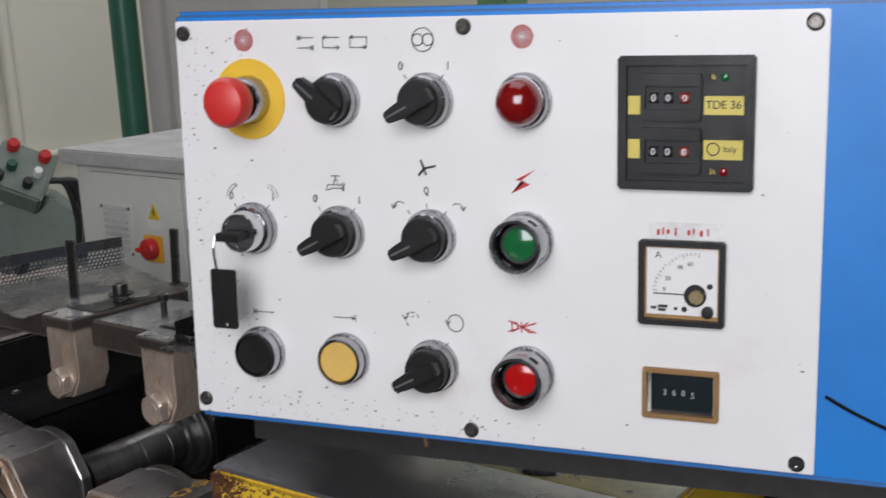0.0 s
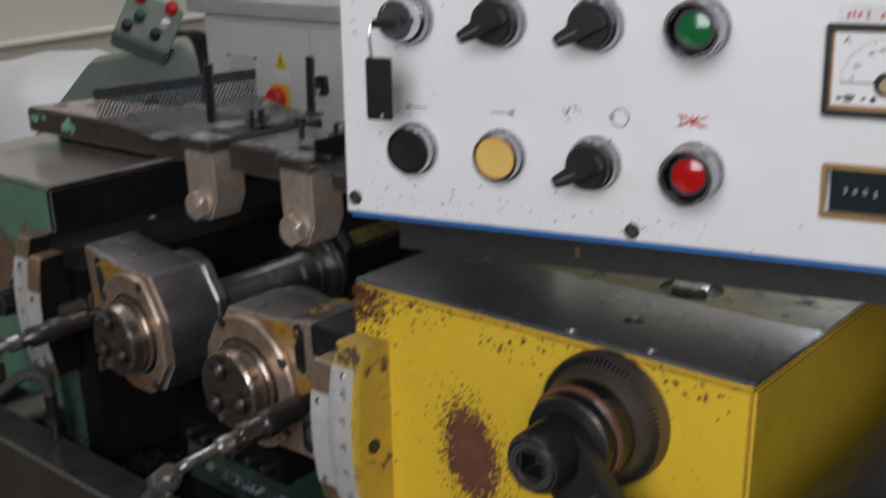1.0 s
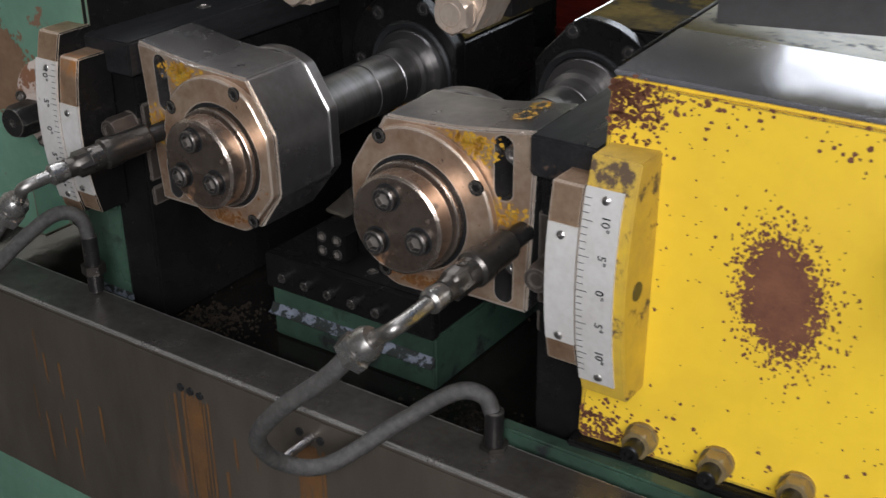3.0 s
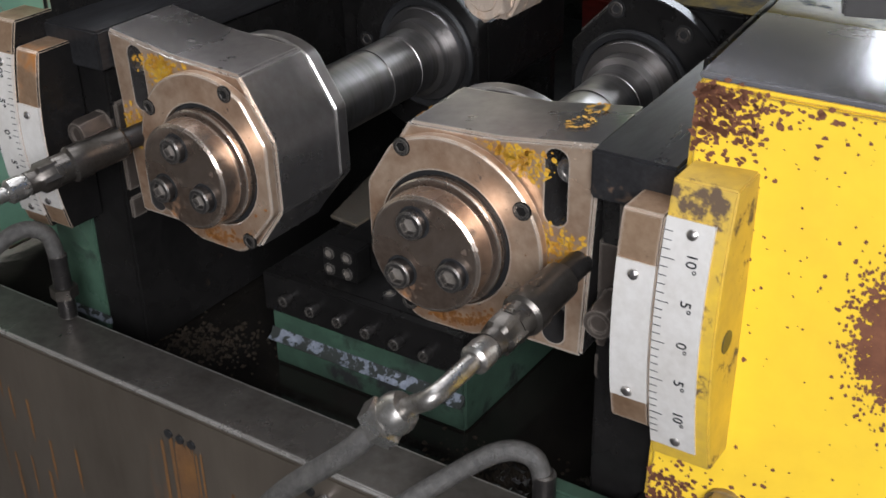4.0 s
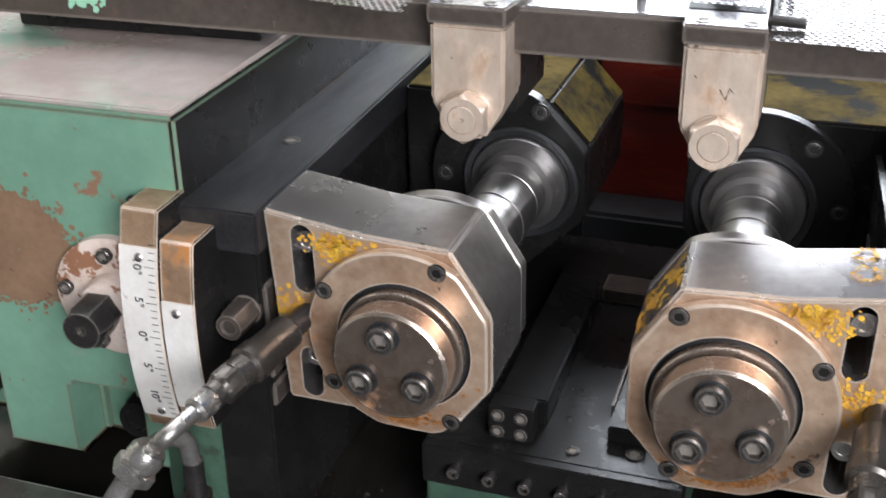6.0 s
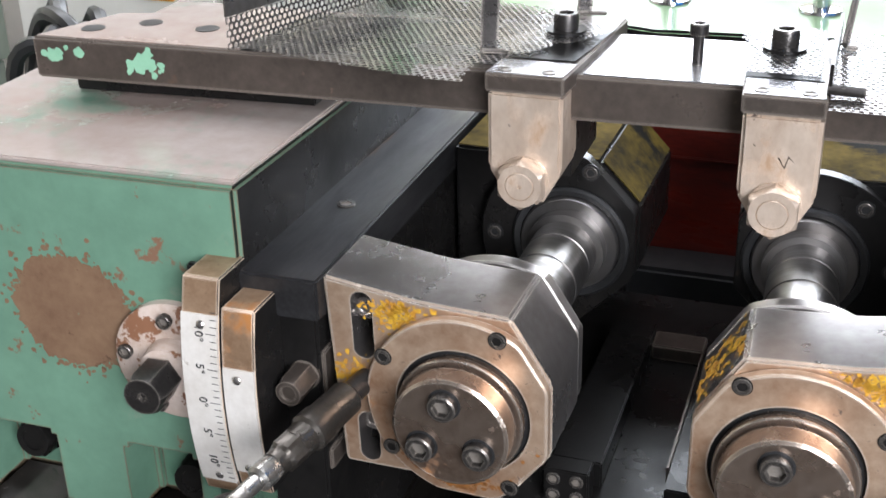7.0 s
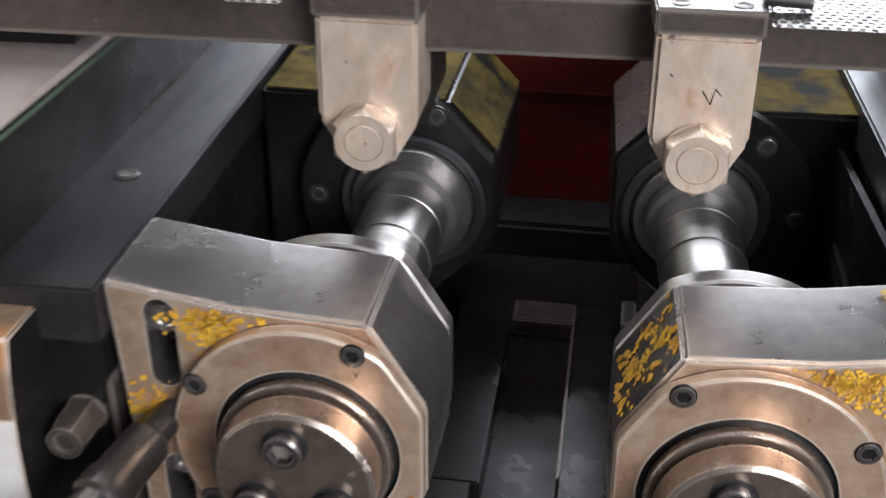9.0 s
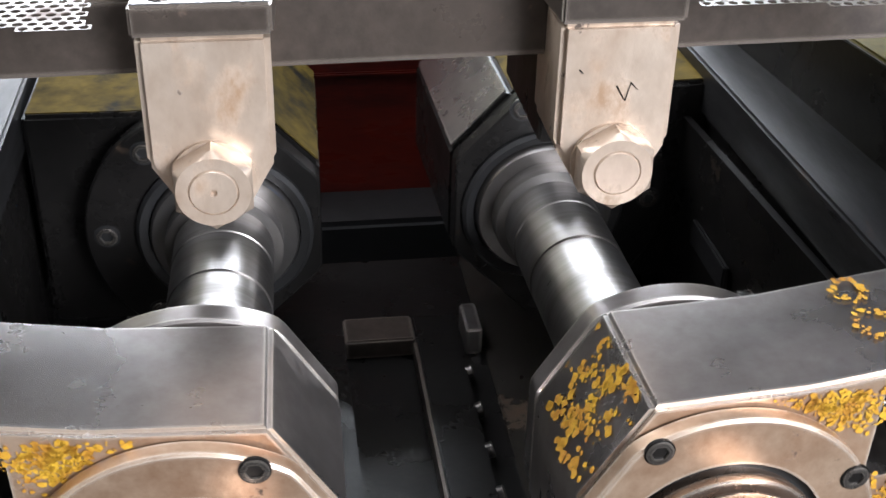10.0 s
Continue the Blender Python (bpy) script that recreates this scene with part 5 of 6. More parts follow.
strokes(arrow(0.1145, ZS + 0.003, 0.1035, ZS + 0.003) + arrow(0.1035, ZS - 0.003, 0.1145, ZS - 0.003) + [[(0.1035, ZS + 0.003), (0.1035, ZS - 0.003)]])
strokes(arrow(0.1325, ZS + 0.003, 0.1215, ZS + 0.003) + arrow(0.1215, ZS - 0.003, 0.1325, ZS - 0.003) + [[(0.1215, ZS + 0.003), (0.1215, ZS - 0.003)], [(0.1325, ZS + 0.003), (0.1325, ZS - 0.003)]])
strokes([arc(0.1685, ZS + 0.001, 0.0068, 0, 360), arc(0.1653, ZS + 0.001, 0.0034, 0, 360), arc(0.1718, ZS + 0.001, 0.0034, 0, 360)])
for cx in (0.049, 0.2295):
    strokes([arc(cx, ZS + 0.002, r, 0, 360, 28) for r in (0.0062, 0.0052, 0.0041, 0.003, 0.0016)], 0.0007, PRINT_RED)
for cx, cz, l0, l1 in ((0.1685, ROW[0], "0", "1"), (0.1085, ROW[1], "0", "1"), (0.0487, ROW[1], "0", "1")):
    panel_text(l0, cx - 0.0145, cz + 0.0195, 0.0068)
    panel_text(l1, cx + 0.0155, cz + 0.0195, 0.0068)
    strokes([[(cx - 0.0125, cz + 0.0145), (cx - 0.011, cz + 0.0125)], [(cx + 0.0125, cz + 0.0145), (cx + 0.011, cz + 0.0125)]])
# valve, swivel arrows, flash
vx, vz = 0.1085, ROW[1] + 0.0285
strokes([[(vx - 0.0065, vz - 0.003), (vx - 0.0055, vz), (vx + 0.004, vz)], [(vx - 0.0065, vz - 0.003), (vx - 0.004, vz - 0.003), (vx - 0.003, vz - 0.002), (vx + 0.004, vz - 0.002)], [(vx + 0.0045, vz + 0.0015), (vx + 0.0045, vz - 0.0035)], [(vx + 0.0055, vz + 0.0015), (vx + 0.0055, vz - 0.0035)], [(vx - 0.0015, vz), (vx - 0.001, vz + 0.003), (vx + 0.001, vz + 0.003), (vx + 0.0015, vz)], [(vx - 0.003, vz + 0.0055), (vx + 0.003, vz + 0.0055)], [(vx, vz + 0.003), (vx, vz + 0.0055)]])
kx, kz = 0.0487, ROW[1] + 0.017
strokes([arc(kx - 0.008, kz + 0.0015, 0.0095, 175, 105, 8), arc(kx - 0.008, kz + 0.0015, 0.0075, 175, 105, 8), arc(kx + 0.01, kz + 0.0015, 0.0095, 5, 75, 8), arc(kx + 0.01, kz + 0.0015, 0.0075, 5, 75, 8)], 0.0004)
px_, pz_ = 0.1685, ROW[1]
panel_text("0", px_, pz_ + 0.0265, 0.0068)
strokes([[(px_, pz_ + 0.019), (px_, pz_ + 0.0165)], [(px_ - 0.0125, pz_ + 0.0145), (px_ - 0.011, pz_ + 0.0125)], [(px_ + 0.0125, pz_ + 0.0145), (px_ + 0.011, pz_ + 0.0125)], arc(px_ - 0.0175, pz_ + 0.0155, 0.0042, 175, 50, 8), arc(px_ + 0.0195, pz_ + 0.0155, 0.0042, 5, 130, 8), [(px_ - 0.0232, pz_ + 0.018), (px_ - 0.0217, pz_ + 0.0155), (px_ - 0.0198, pz_ + 0.0175)], [(px_ + 0.0218, pz_ + 0.0175), (px_ + 0.0237, pz_ + 0.0155), (px_ + 0.0250, pz_ + 0.018)]])
fx, fz = 0.2285, ROW[1] + 0.0335
fb = B()
fb.faces.new([fb.verts.new((fx + a, -0.0004, fz + c)) for a, c in ((0.0085, 0.0075), (-0.004, 0.0012), (0.0022, 0.0002), (-0.0065, -0.0068), (0.0052, -0.0012), (-0.0004, 0.0008))][::-1])
part("printed_symbol", fb, PRINT_RED, panel)
# marker scrawl above the third knob of row two
strokes([[(0.1655, ROW[1] + 0.0445), (0.1685, ROW[1] + 0.0365)], [(0.164, ROW[1] + 0.036), (0.1675, ROW[1] + 0.040), (0.1745, ROW[1] + 0.0415)]], 0.0014)
# row three symbols
rz = ROW[2]
strokes([[(0.046, rz + 0.0275), (0.046, rz + 0.0235)]] + arrow(0.0605, rz + 0.0255, 0.0465, rz + 0.0255) + [[(0.1185, rz + 0.0275), (0.1185, rz + 0.0235)]] + arrow(0.1035, rz + 0.0255, 0.118, rz + 0.0255))
strokes([arc(0.157, rz + 0.0275, 0.0045, a, a + 28, 4) for a in range(20, 260, 48)] + [[(0.1505, rz + 0.030), (0.1525, rz + 0.0275), (0.1545, rz + 0.0295)]])
strokes([arc(0.1855, rz + 0.027, 0.0052, 0, 360), [(0.179, rz + 0.0285), (0.1803, rz + 0.0255), (0.182, rz + 0.028)], [(0.1805, rz + 0.0145), (0.1795, rz + 0.0128)]])
qx, qz = 0.2285, rz + 0.0275
strokes([[(qx - 0.007, qz + 0.003), (qx - 0.007, qz - 0.003), (qx - 0.003, qz - 0.001), (qx - 0.004, qz + 0.0025), (qx - 0.008, qz + 0.0028)], [(qx - 0.001, qz + 0.003), (qx - 0.001, qz - 0.003)], [(qx + 0.003, qz + 0.003), (qx - 0.001, qz), (qx + 0.004, qz - 0.003), (qx + 0.006, qz - 0.0025)], [(qx - 0.009, qz - 0.003), (qx + 0.008, qz + 0.003)], [(qx - 0.009, qz + 0.0035), (qx + 0.008, qz - 0.003)]], 0.0008, PRINT_RED)
# specks and scuffs on the enamel
sk = B()
rng = random.Random(33)
for i in range(520):
    if rng.random() < 0.5:
        x, z = abs(rng.gauss(0.0, 0.03)) + 0.003, rng.random() * 0.25
    elif rng.random() < 0.7:
        x, z = rng.random() * 0.24, abs(rng.gauss(0.0, 0.012)) + 0.002
    else:
        x, z = rng.random() * 0.39, rng.random() * 0.25
    q = 0.00012 + 0.0006 * rng.random() ** 3
    ax = rng.uniform(0.5, 2.5)
    sk.faces.new([sk.verts.new((x + q * ax * math.cos(-j * 1.25), -0.0003, z + q * math.sin(-j * 1.25))) for j in range(5)])
bmesh.ops.recalc_face_normals(sk, faces=sk.faces)
tagged(part("scuff", sk, mat("dark scuff", (0.26, 0.21, 0.17), None, 0.6, 0.0, 50, bump=0), panel), kind="stuff")

KNOB = mat("black moulded plastic", (0.013, 0.0125, 0.012), (0.008, 0.0078, 0.0075), 0.45, 0.0, 60, spec=0.35)
BEZEL = mat("dulled chrome bezel", (0.5, 0.5, 0.52), (0.33, 0.32, 0.33), 0.2, 1.0, 40)


def bezel(t, x, z, h=0.011, r=0.0158, inner=0.0132):
    b = B()
    lathe(b, (x, 0, z), (0, -1, 0), [(0, r), (0.005, r), (0.0058, r - 0.0007), (h - 0.001, r - 0.0012), (h, r - 0.0022), (h, inner), (h - 0.003, inner - 0.0003), (h - 0.003, 0)], 48)
    part("bezel", b, BEZEL, t, "dulled chrome bezel")
    k = B()
    for i in range(48):
        a = 2 * math.pi * i / 48
        box(k, r - 0.0004, r + 0.0003, -0.0048, -0.0006, -0.0004, 0.0004, m=Matrix.Translation((x, 0, z)) @ Matrix.Rotation(a, 4, "Y"))
    part("knurl", k, BEZEL, t)


def control(name, label, category, group=""):
    return thing(name, label, category, PM, group)


def selector(x, z, turn, label):
    t = control("selector_switch", label, "selector switch", "selector switches")
    bezel(t, x, z)
    part("knob", lathe(B(), (x, -0.008, z), (0, -1, 0), [(0, 0.0132), (0.009, 0.0130), (0.0105, 0.0118), (0.0105, 0)], 40), KNOB, t)
    m = Matrix.Translation((x, 0, z)) @ Matrix.Rotation(radians(-turn), 4, "Y")
    part("grip", prism(B(), [(-0.0115, -0.0042), (0.010, -0.0048), (0.0195, -0.0033), (0.0195, 0.0033), (0.010, 0.0048), (-0.0115, 0.0042)], -0.0265, -0.018, "y", 0.001, m=m), KNOB, t)
    part("pointer", box(B(), 0.004, 0.0175, -0.0269, -0.0264, -0.0006, 0.0006, m=m), mat("grey pointer line", (0.12, 0.12, 0.12), None, 0.5) if "grey pointer line" not in bpy.data.materials else bpy.data.materials["grey pointer line"], t)


selector(COL[1], ROW[0], 140, "black rotary selector switch turned up, chrome bezel")
for x, z in ((COL[2], ROW[0]), (COL[1], ROW[1]), (COL[2], ROW[1]), (COL[2], ROW[2])):
    selector(x, z, 207, "black rotary selector switch turned to zero, chrome bezel")


def push_button(x, z, material, label):
    t = control("push_button", label, "push button", "push buttons")
    bezel(t, x, z, 0.013)
    part("cap", lathe(B(), (x, -0.006, z), (0, -1, 0), [(0, 0.0126), (0.0055, 0.0126), (0.0062, 0.0118), (0.0057, 0.005), (0.0056, 0)], 40), material, t)


push_button(COL[0] + 0.0005, ROW[2], KNOB, "black flush push button in a chrome bezel")
push_button(COL[1], ROW[2], mat("yellow button plastic", (0.72, 0.46, 0.12), (0.65, 0.4, 0.1), 0.45, 0.0, 60), "yellow flush push button in a chrome bezel")


def glass(name, colour, emit):
    m = mat(name, colour, tuple(c * 0.7 for c in colour), 0.12, 0.0, 90, bump=0.0, coat=0.6)
    b = m.node_tree.nodes["Principled BSDF"]
    b.inputs["Emission Color"].default_value = (*colour, 1)
    b.inputs["Emission Strength"].default_value = emit
    return m


RED_LENS = glass("red lamp lens", (0.2, 0.004, 0.004), 0.06)
RED_LIT = glass("lit red lens", (0.42, 0.006, 0.006), 0.22)
GREEN_LENS = glass("green lamp lens", (0.01, 0.12, 0.035), 0.12)
t = control("indicator_lamp", "red domed indicator lamp in a chrome bezel", "indicator lamp")
bezel(t, COL[3], ROW[0], 0.010)
part("lens", lathe(B(), (COL[3], -0.007, ROW[0]), (0, -1, 0), [(0, 0.0134), (0.008, 0.0132), (0.013, 0.0115), (0.0165, 0.0075), (0.018, 0.003), (0.0182, 0)], 48), RED_LENS, t, "red glass dome")
for z, m_, lab in ((ROW[1], GREEN_LENS, "green illuminated push button in a guarded chrome collar"), (ROW[2], RED_LIT, "lit red illuminated push button in a guarded chrome collar")):
    t = control("lamp_button", lab, "push button", "lamp buttons")
    bezel(t, COL[3], z, 0.008, 0.0165, 0.0138)
    ring = lathe(B(), (COL[3], -0.007, z), (0, -1, 0), [(0, 0.0155), (0.016, 0.0158), (0.017, 0.0152), (0.017, 0.0135), (0, 0.0132)], 48, loop=True)
    ring = carve(ring, *[box(B(), COL[3] - 0.003, COL[3] + 0.003, -0.0195, -0.0145, -0.03, 0.03, m=Matrix.Translation((0, 0, z)) @ Matrix.Translation((COL[3], 0, 0)) @ Matrix.Rotation(radians(a), 4, "Y") @ Matrix.Translation((-COL[3], 0, 0))) for a in (35, 125)])
    part("guard_collar", ring, BEZEL, t, "castellated chrome guard collar")
    part("lens", lathe(B(), (COL[3], -0.006, z), (0, -1, 0), [(0, 0.0128), (0.006, 0.0124), (0.0085, 0.0112), (0.0088, 0)], 40), BLACK, t)
    part("glow", lathe(B(), (COL[3], -0.0143, z), (0, -1, 0), [(0, 0.0095), (0.0008, 0.0095), (0.0014, 0.0085), (0.0014, 0)], 40), m_, t, "coloured lens")
# emergency stop
t = control("emergency_stop", "red mushroom emergency stop button on a yellow disc", "emergency stop")
part("disc", lathe(B(), (COL[0], 0, ROW[0]), (0, -1, 0), [(0, 0.0248), (0.001, 0.0246), (0.001, 0)], 64), mat("yellow plastic disc", (0.78, 0.48, 0.04), (0.7, 0.42, 0.04), 0.4, 0.0, 20, bump=0.01), t)
part("collar", lathe(B(), (COL[0], -0.001, ROW[0]), (0, -1, 0), [(0, 0.0148), (0.005, 0.0145), (0.011, 0.0138), (0.013, 0.0125), (0.013, 0)], 48), BEZEL, t)
part("stem", cyl(B(), (COL[0], -0.013, ROW[0]), (COL[0], -0.022, ROW[0]), 0.0105, 32), KNOB, t)
part("mushroom", lathe(B(), (COL[0], -0.02, ROW[0]), (0, -1, 0), [(0, 0.0105), (0.001, 0.0142), (0.006, 0.0152), (0.010, 0.015), (0.0135, 0.0128), (0.0155, 0.008), (0.0160, 0)], 48), mat("red moulded plastic", (0.62, 0.03, 0.025), (0.55, 0.03, 0.025), 0.42, 0.0, 40, bump=0.02), t)
# key switch with hanging tag
t = control("key_switch", "chrome key switch with inserted key and hanging black tag", "key switch")
bezel(t, COL[0] - 0.001, ROW[1], 0.011)
kx, kz = COL[0] - 0.001, ROW[1]
part("barrel", lathe(B(), (kx, -0.008, kz), (0, -1, 0), [(0, 0.0128), (0.012, 0.0126), (0.0135, 0.0118), (0.0135, 0.0105), (0.0128, 0.010), (0.0128, 0)], 40), CHROME, t)
part("key", box(B(), kx - 0.010, kx + 0.007, -0.034, -0.021, kz - 0.0035, kz + 0.0015, 0.001), KNOB, t)
part("key_ring", tube(B(), [(kx - 0.0095, -0.033, kz), (kx - 0.0098, -0.035, kz - 0.008), (kx - 0.0095, -0.033, kz - 0.0225)], 0.0009, 8), BEZEL, t)
tg = carve(prism(B(), [(0.0365 + a, c) for a, c in ((0.001, 0.0675), (0.0165, 0.0675), (0.0175, 0.0685), (0.0175, 0.1035), (0.0165, 0.1045), (0.001, 0.1045), (0, 0.1035), (0, 0.0685))], -0.0345, -0.0325, "y", 0.0004, m=Matrix.Rotation(0, 4, "Y")), cyl(B(), (0.0465, -0.04, 0.070), (0.0465, -0.03, 0.070), 0.0014, 12))
part("tag", tg, KNOB, t, "black plastic key tag")

# ---- instruments ----
t = control("timer_unit", "black square twin timer with thumbwheels and yellow labels", "timer")
fr = carve(box(B(), 0.2862, 0.3605, -0.007, 0.02, 0.1570, 0.2295, 0.0012), box(B(), 0.2912, 0.3555, -0.02, -0.0035, 0.162, 0.2245))
part("frame", fr, KNOB, t)
LABY = mat("yellow label", (0.62, 0.5, 0.1), (0.56, 0.45, 0.09), 0.5, 0.0, 40, bump=0)
DARKFACE = mat("dark grey face", (0.035, 0.03, 0.028), (0.025, 0.022, 0.02), 0.35, 0.0, 30)
RED_WHEEL = mat("red thumbwheel", (0.22, 0.02, 0.015), (0.16, 0.015, 0.01), 0.4, 0.0, 40)
for zc, lit in ((0.2075, 0), (0.1785, 1)):
    bx = part("thumbwheel_housing", carve(box(B(), 0.2995, 0.3325, -0.0085, -0.0034, zc - 0.0125, zc + 0.0125, 0.0008), box(B(), 0.302, 0.330, -0.02, -0.0055, zc - 0.0065, zc + 0.006)), KNOB, t)
    for i, x in enumerate((0.3065, 0.3145, 0.3235)):
        part("thumbwheel", cyl(B(), (x - 0.0025, -0.0042, zc - 0.0005), (x + 0.0025, -0.0042, zc - 0.0005), 0.0032, 20), RED_WHEEL if i == 2 else KNOB, bx)
        panel_text("0", x, zc - 0.0005, 0.0052, WHITE, -0.0076, bx)
    for x0, x1, zo in ((0.2918, 0.2985, -0.010), (0.3335, 0.3547, -0.010)):
        part("label", box(B(), x0, x1, -0.0042, -0.0036, zc + zo + (0.0005 if not lit else 0.0055), zc + zo + (0.0105 if not lit else 0.016)), LABY, t)
panel_text("TDE 36", 0.344, 0.2032, 0.0062, None, -0.0045, t)
panel_text("Italy", 0.3478, 0.1797, 0.0045, None, -0.0045, t)
part("logo", lathe(B(), (0.3388, -0.0043, 0.1797), (0, -1, 0), [(0, 0.0036), (0.0003, 0.0036), (0.0003, 0.003), (0, 0.003)], 28, loop=True), INK, t)
for z, m_, s_ in ((0.218, GREEN_LENS, "ft"), (0.1675, RED_LENS, "2t")):
    part("pilot_lamp", lathe(B(), (0.3445, -0.0036, z), (0, -1, 0), [(0, 0.0024), (0.001, 0.0022), (0.0016, 0.001), (0.0017, 0)], 18), m_, t)
    panel_text(s_, 0.3385, z, 0.0042, LABY, -0.0042, t)
t = control("ammeter", "square white-faced ammeter in a worn black frame", "ammeter")
fr = carve(box(B(), 0.2985, 0.3468, -0.007, 0.0, 0.0810, 0.1288, 0.001), box(B(), 0.3015, 0.3438, -0.02, -0.003, 0.0845, 0.1258))
part("frame", fr, KNOB, t)
part("face", box(B(), 0.3030, 0.3426, -0.0034, -0.0029, 0.0868, 0.1246), WHITE, t)
part("gold_edge", box(B(), 0.3016, 0.3437, -0.0031, -0.0028, 0.0846, 0.1257), mat("tarnished gold edge", (0.4, 0.25, 0.1), (0.25, 0.13, 0.05), 0.45, 0.6, 40), t)
ax_, az_ = 0.3305, 0.0985
tkm = B()
for i in range(17):
    a = radians(175 - i * 5.6)
    r0 = 0.0215 if i % 4 == 0 else 0.0225
    box(tkm, r0, 0.0242, -0.0037, -0.0035, -0.00015, 0.00015, m=Matrix.Translation((ax_, 0, az_)) @ Matrix.Rotation(-a, 4, "Y"))
part("graduation", tkm, INK, t)
for s_, a in (("0", 171), ("20", 150), ("40", 119), ("60", 100)):
    panel_text(s_, ax_ + 0.0178 * math.cos(radians(a)), az_ + 0.0178 * math.sin(radians(a)), 0.0034, None, -0.0037, t)
panel_text("A", 0.3095, 0.1205, 0.0055, None, -0.0037, t)
part("needle", box(B(), 0.307, ax_, -0.0042, -0.0038, az_ + 0.0000, az_ + 0.0006), INK, t)
part("hub", lathe(B(), (ax_, -0.0036, az_), (0, -1, 0), [(0, 0.0062), (0.0016, 0.0062), (0.0016, 0)], 28), KNOB, t)
part("zero_screw", lathe(B(), (ax_ + 0.0008, -0.0052, az_ - 0.0006), (0, -1, 0), [(0, 0.0042), (0.001, 0.004), (0.001, 0)], 24), mat("brass screw", (0.45, 0.35, 0.2), (0.3, 0.22, 0.12), 0.35, 0.8, 60), t)
part("knob", lathe(B(), (0.3375, -0.0036, 0.0895), (0, -1, 0), [(0, 0.0034), (0.002, 0.0034), (0.0024, 0)], 24), KNOB, t)
for x, z in ((0.3245, 0.0905), (0.3385, 0.104)):
    part("screw", lathe(B(), (x, -0.0034, z), (0, -1, 0), [(0, 0.0018), (0.0008, 0.0016), (0.0008, 0)], 14), CHROME, t)
for x0, x1, z in ((0.3055, 0.3085, 0.0905), (0.3095, 0.315, 0.0915), (0.3095, 0.314, 0.0895), (0.3185, 0.3205, 0.0905)):
    part("small_print", box(B(), x0, x1, -0.0037, -0.0034, z - 0.0008, z + 0.0008), INK, t)
lab = control("paper_label", "white paper label with red handwriting above the ammeter", "label")
part("paper", box(B(), 0.3035, 0.345, -0.0006, -0.0001, 0.1294, 0.1385), mat("white paper", (0.8, 0.78, 0.76), None, 0.8, 0.0, 40, bump=0.02), lab)
for i, x in enumerate((0.3085, 0.3115, 0.314, 0.3185, 0.3255, 0.3285, 0.3325, 0.3365)):
    part("handwriting", box(B(), x - 0.0005, x + (0.0005 if i % 2 else 0.0011), -0.001, -0.0006, 0.1312 + (i % 3) * 0.0004, 0.1345 + (i % 2) * 0.001), PRINT_RED, lab)
t = control("hour_counter", "black digit counter in a tarnished brass bezel", "counter")
fr = carve(box(B(), 0.3008, 0.3445, -0.004, 0.0, 0.0255, 0.0550, 0.0008), box(B(), 0.3035, 0.3418, -0.02, 0.02, 0.0285, 0.0525))
part("bezel", fr, bpy.data.materials["tarnished gold edge"], t)
part("window", box(B(), 0.3034, 0.3419, 0.0, 0.004, 0.0284, 0.0526), mat("dark counter glass", (0.015, 0.022, 0.024), None, 0.12, 0.0, 10, bump=0), t)
for i, ch in enumerate("3605"):
    panel_text(ch, 0.3135 + i * 0.0053, 0.0405 + (0.0 if i < 3 else -0.001), 0.0048, mat("pale digit", (0.5, 0.5, 0.48), None, 0.5, bump=0) if i == 0 else bpy.data.materials["pale digit"], -0.0005, t)

# ---- background of the shed ----
LIGHTGREY = mat("pale grey cabinet enamel", (0.66, 0.65, 0.6), (0.6, 0.58, 0.53), 0.45, 0.0, 4, chips=(0.35, 0.3, 0.25), chip_scale=40, chip_cut=0.72)
el = thing("electrical_cabinet", "pale grey electrical cabinet with louvred door and main switch", "electrical cabinet", pose(0.06, 0.0, -0.04))
part("body", box(B(), -0.98, -0.49, 0.745, 1.15, 0.04, 1.225, 0.004), LIGHTGREY, el)
part("top_slab", box(B(), -1.0, -0.47, 0.725, 1.17, 1.226, 1.252, 0.003), mat("soiled grey slab", (0.5, 0.48, 0.46), (0.38, 0.36, 0.34), 0.6, 0.0, 12), el, "soiled grey top slab")
dr = part("door_left", box(B(), -0.93, -0.686, 0.729, 0.7445, 0.3, 1.215, 0.003), LIGHTGREY, el)
dr2 = part("door_right", box(B(), -0.681, -0.505, 0.731, 0.7445, 0.3, 1.215, 0.003), LIGHTGREY, el)
vent = part("vent_plate", box(B(), -0.898, -0.81, 0.7265, 0.7288, 1.073, 1.165, 0.001), LIGHTGREY, dr)
for i in range(7):
    part("louvre", prism(B(), [(0.7264, 1.085 + i * 0.0115), (0.7225, 1.0865 + i * 0.0115), (0.7264, 1.0915 + i * 0.0115)], -0.885, -0.823, "x"), mat("louvre shade enamel", (0.5, 0.49, 0.46), None, 0.5) if i == 0 else bpy.data.materials["louvre shade enamel"], vent)
for x in (-0.891, -0.817):
    for z in (1.08, 1.158):
        part("screw", lathe(B(), (x, 0.7264, z), (0, -1, 0), [(0, 0.003), (0.0015, 0.0026), (0.0015, 0)], 12), BLACK_SCREW, vent)
sw = part("main_switch", box(B(), -0.7825, -0.7375, 0.7235, 0.7288, 1.072, 1.118, 0.002), mat("orange-yellow switch plate", (0.8, 0.4, 0.03), (0.72, 0.34, 0.03), 0.4, 0.0, 20), dr, "yellow switch plate with red rotary handle")
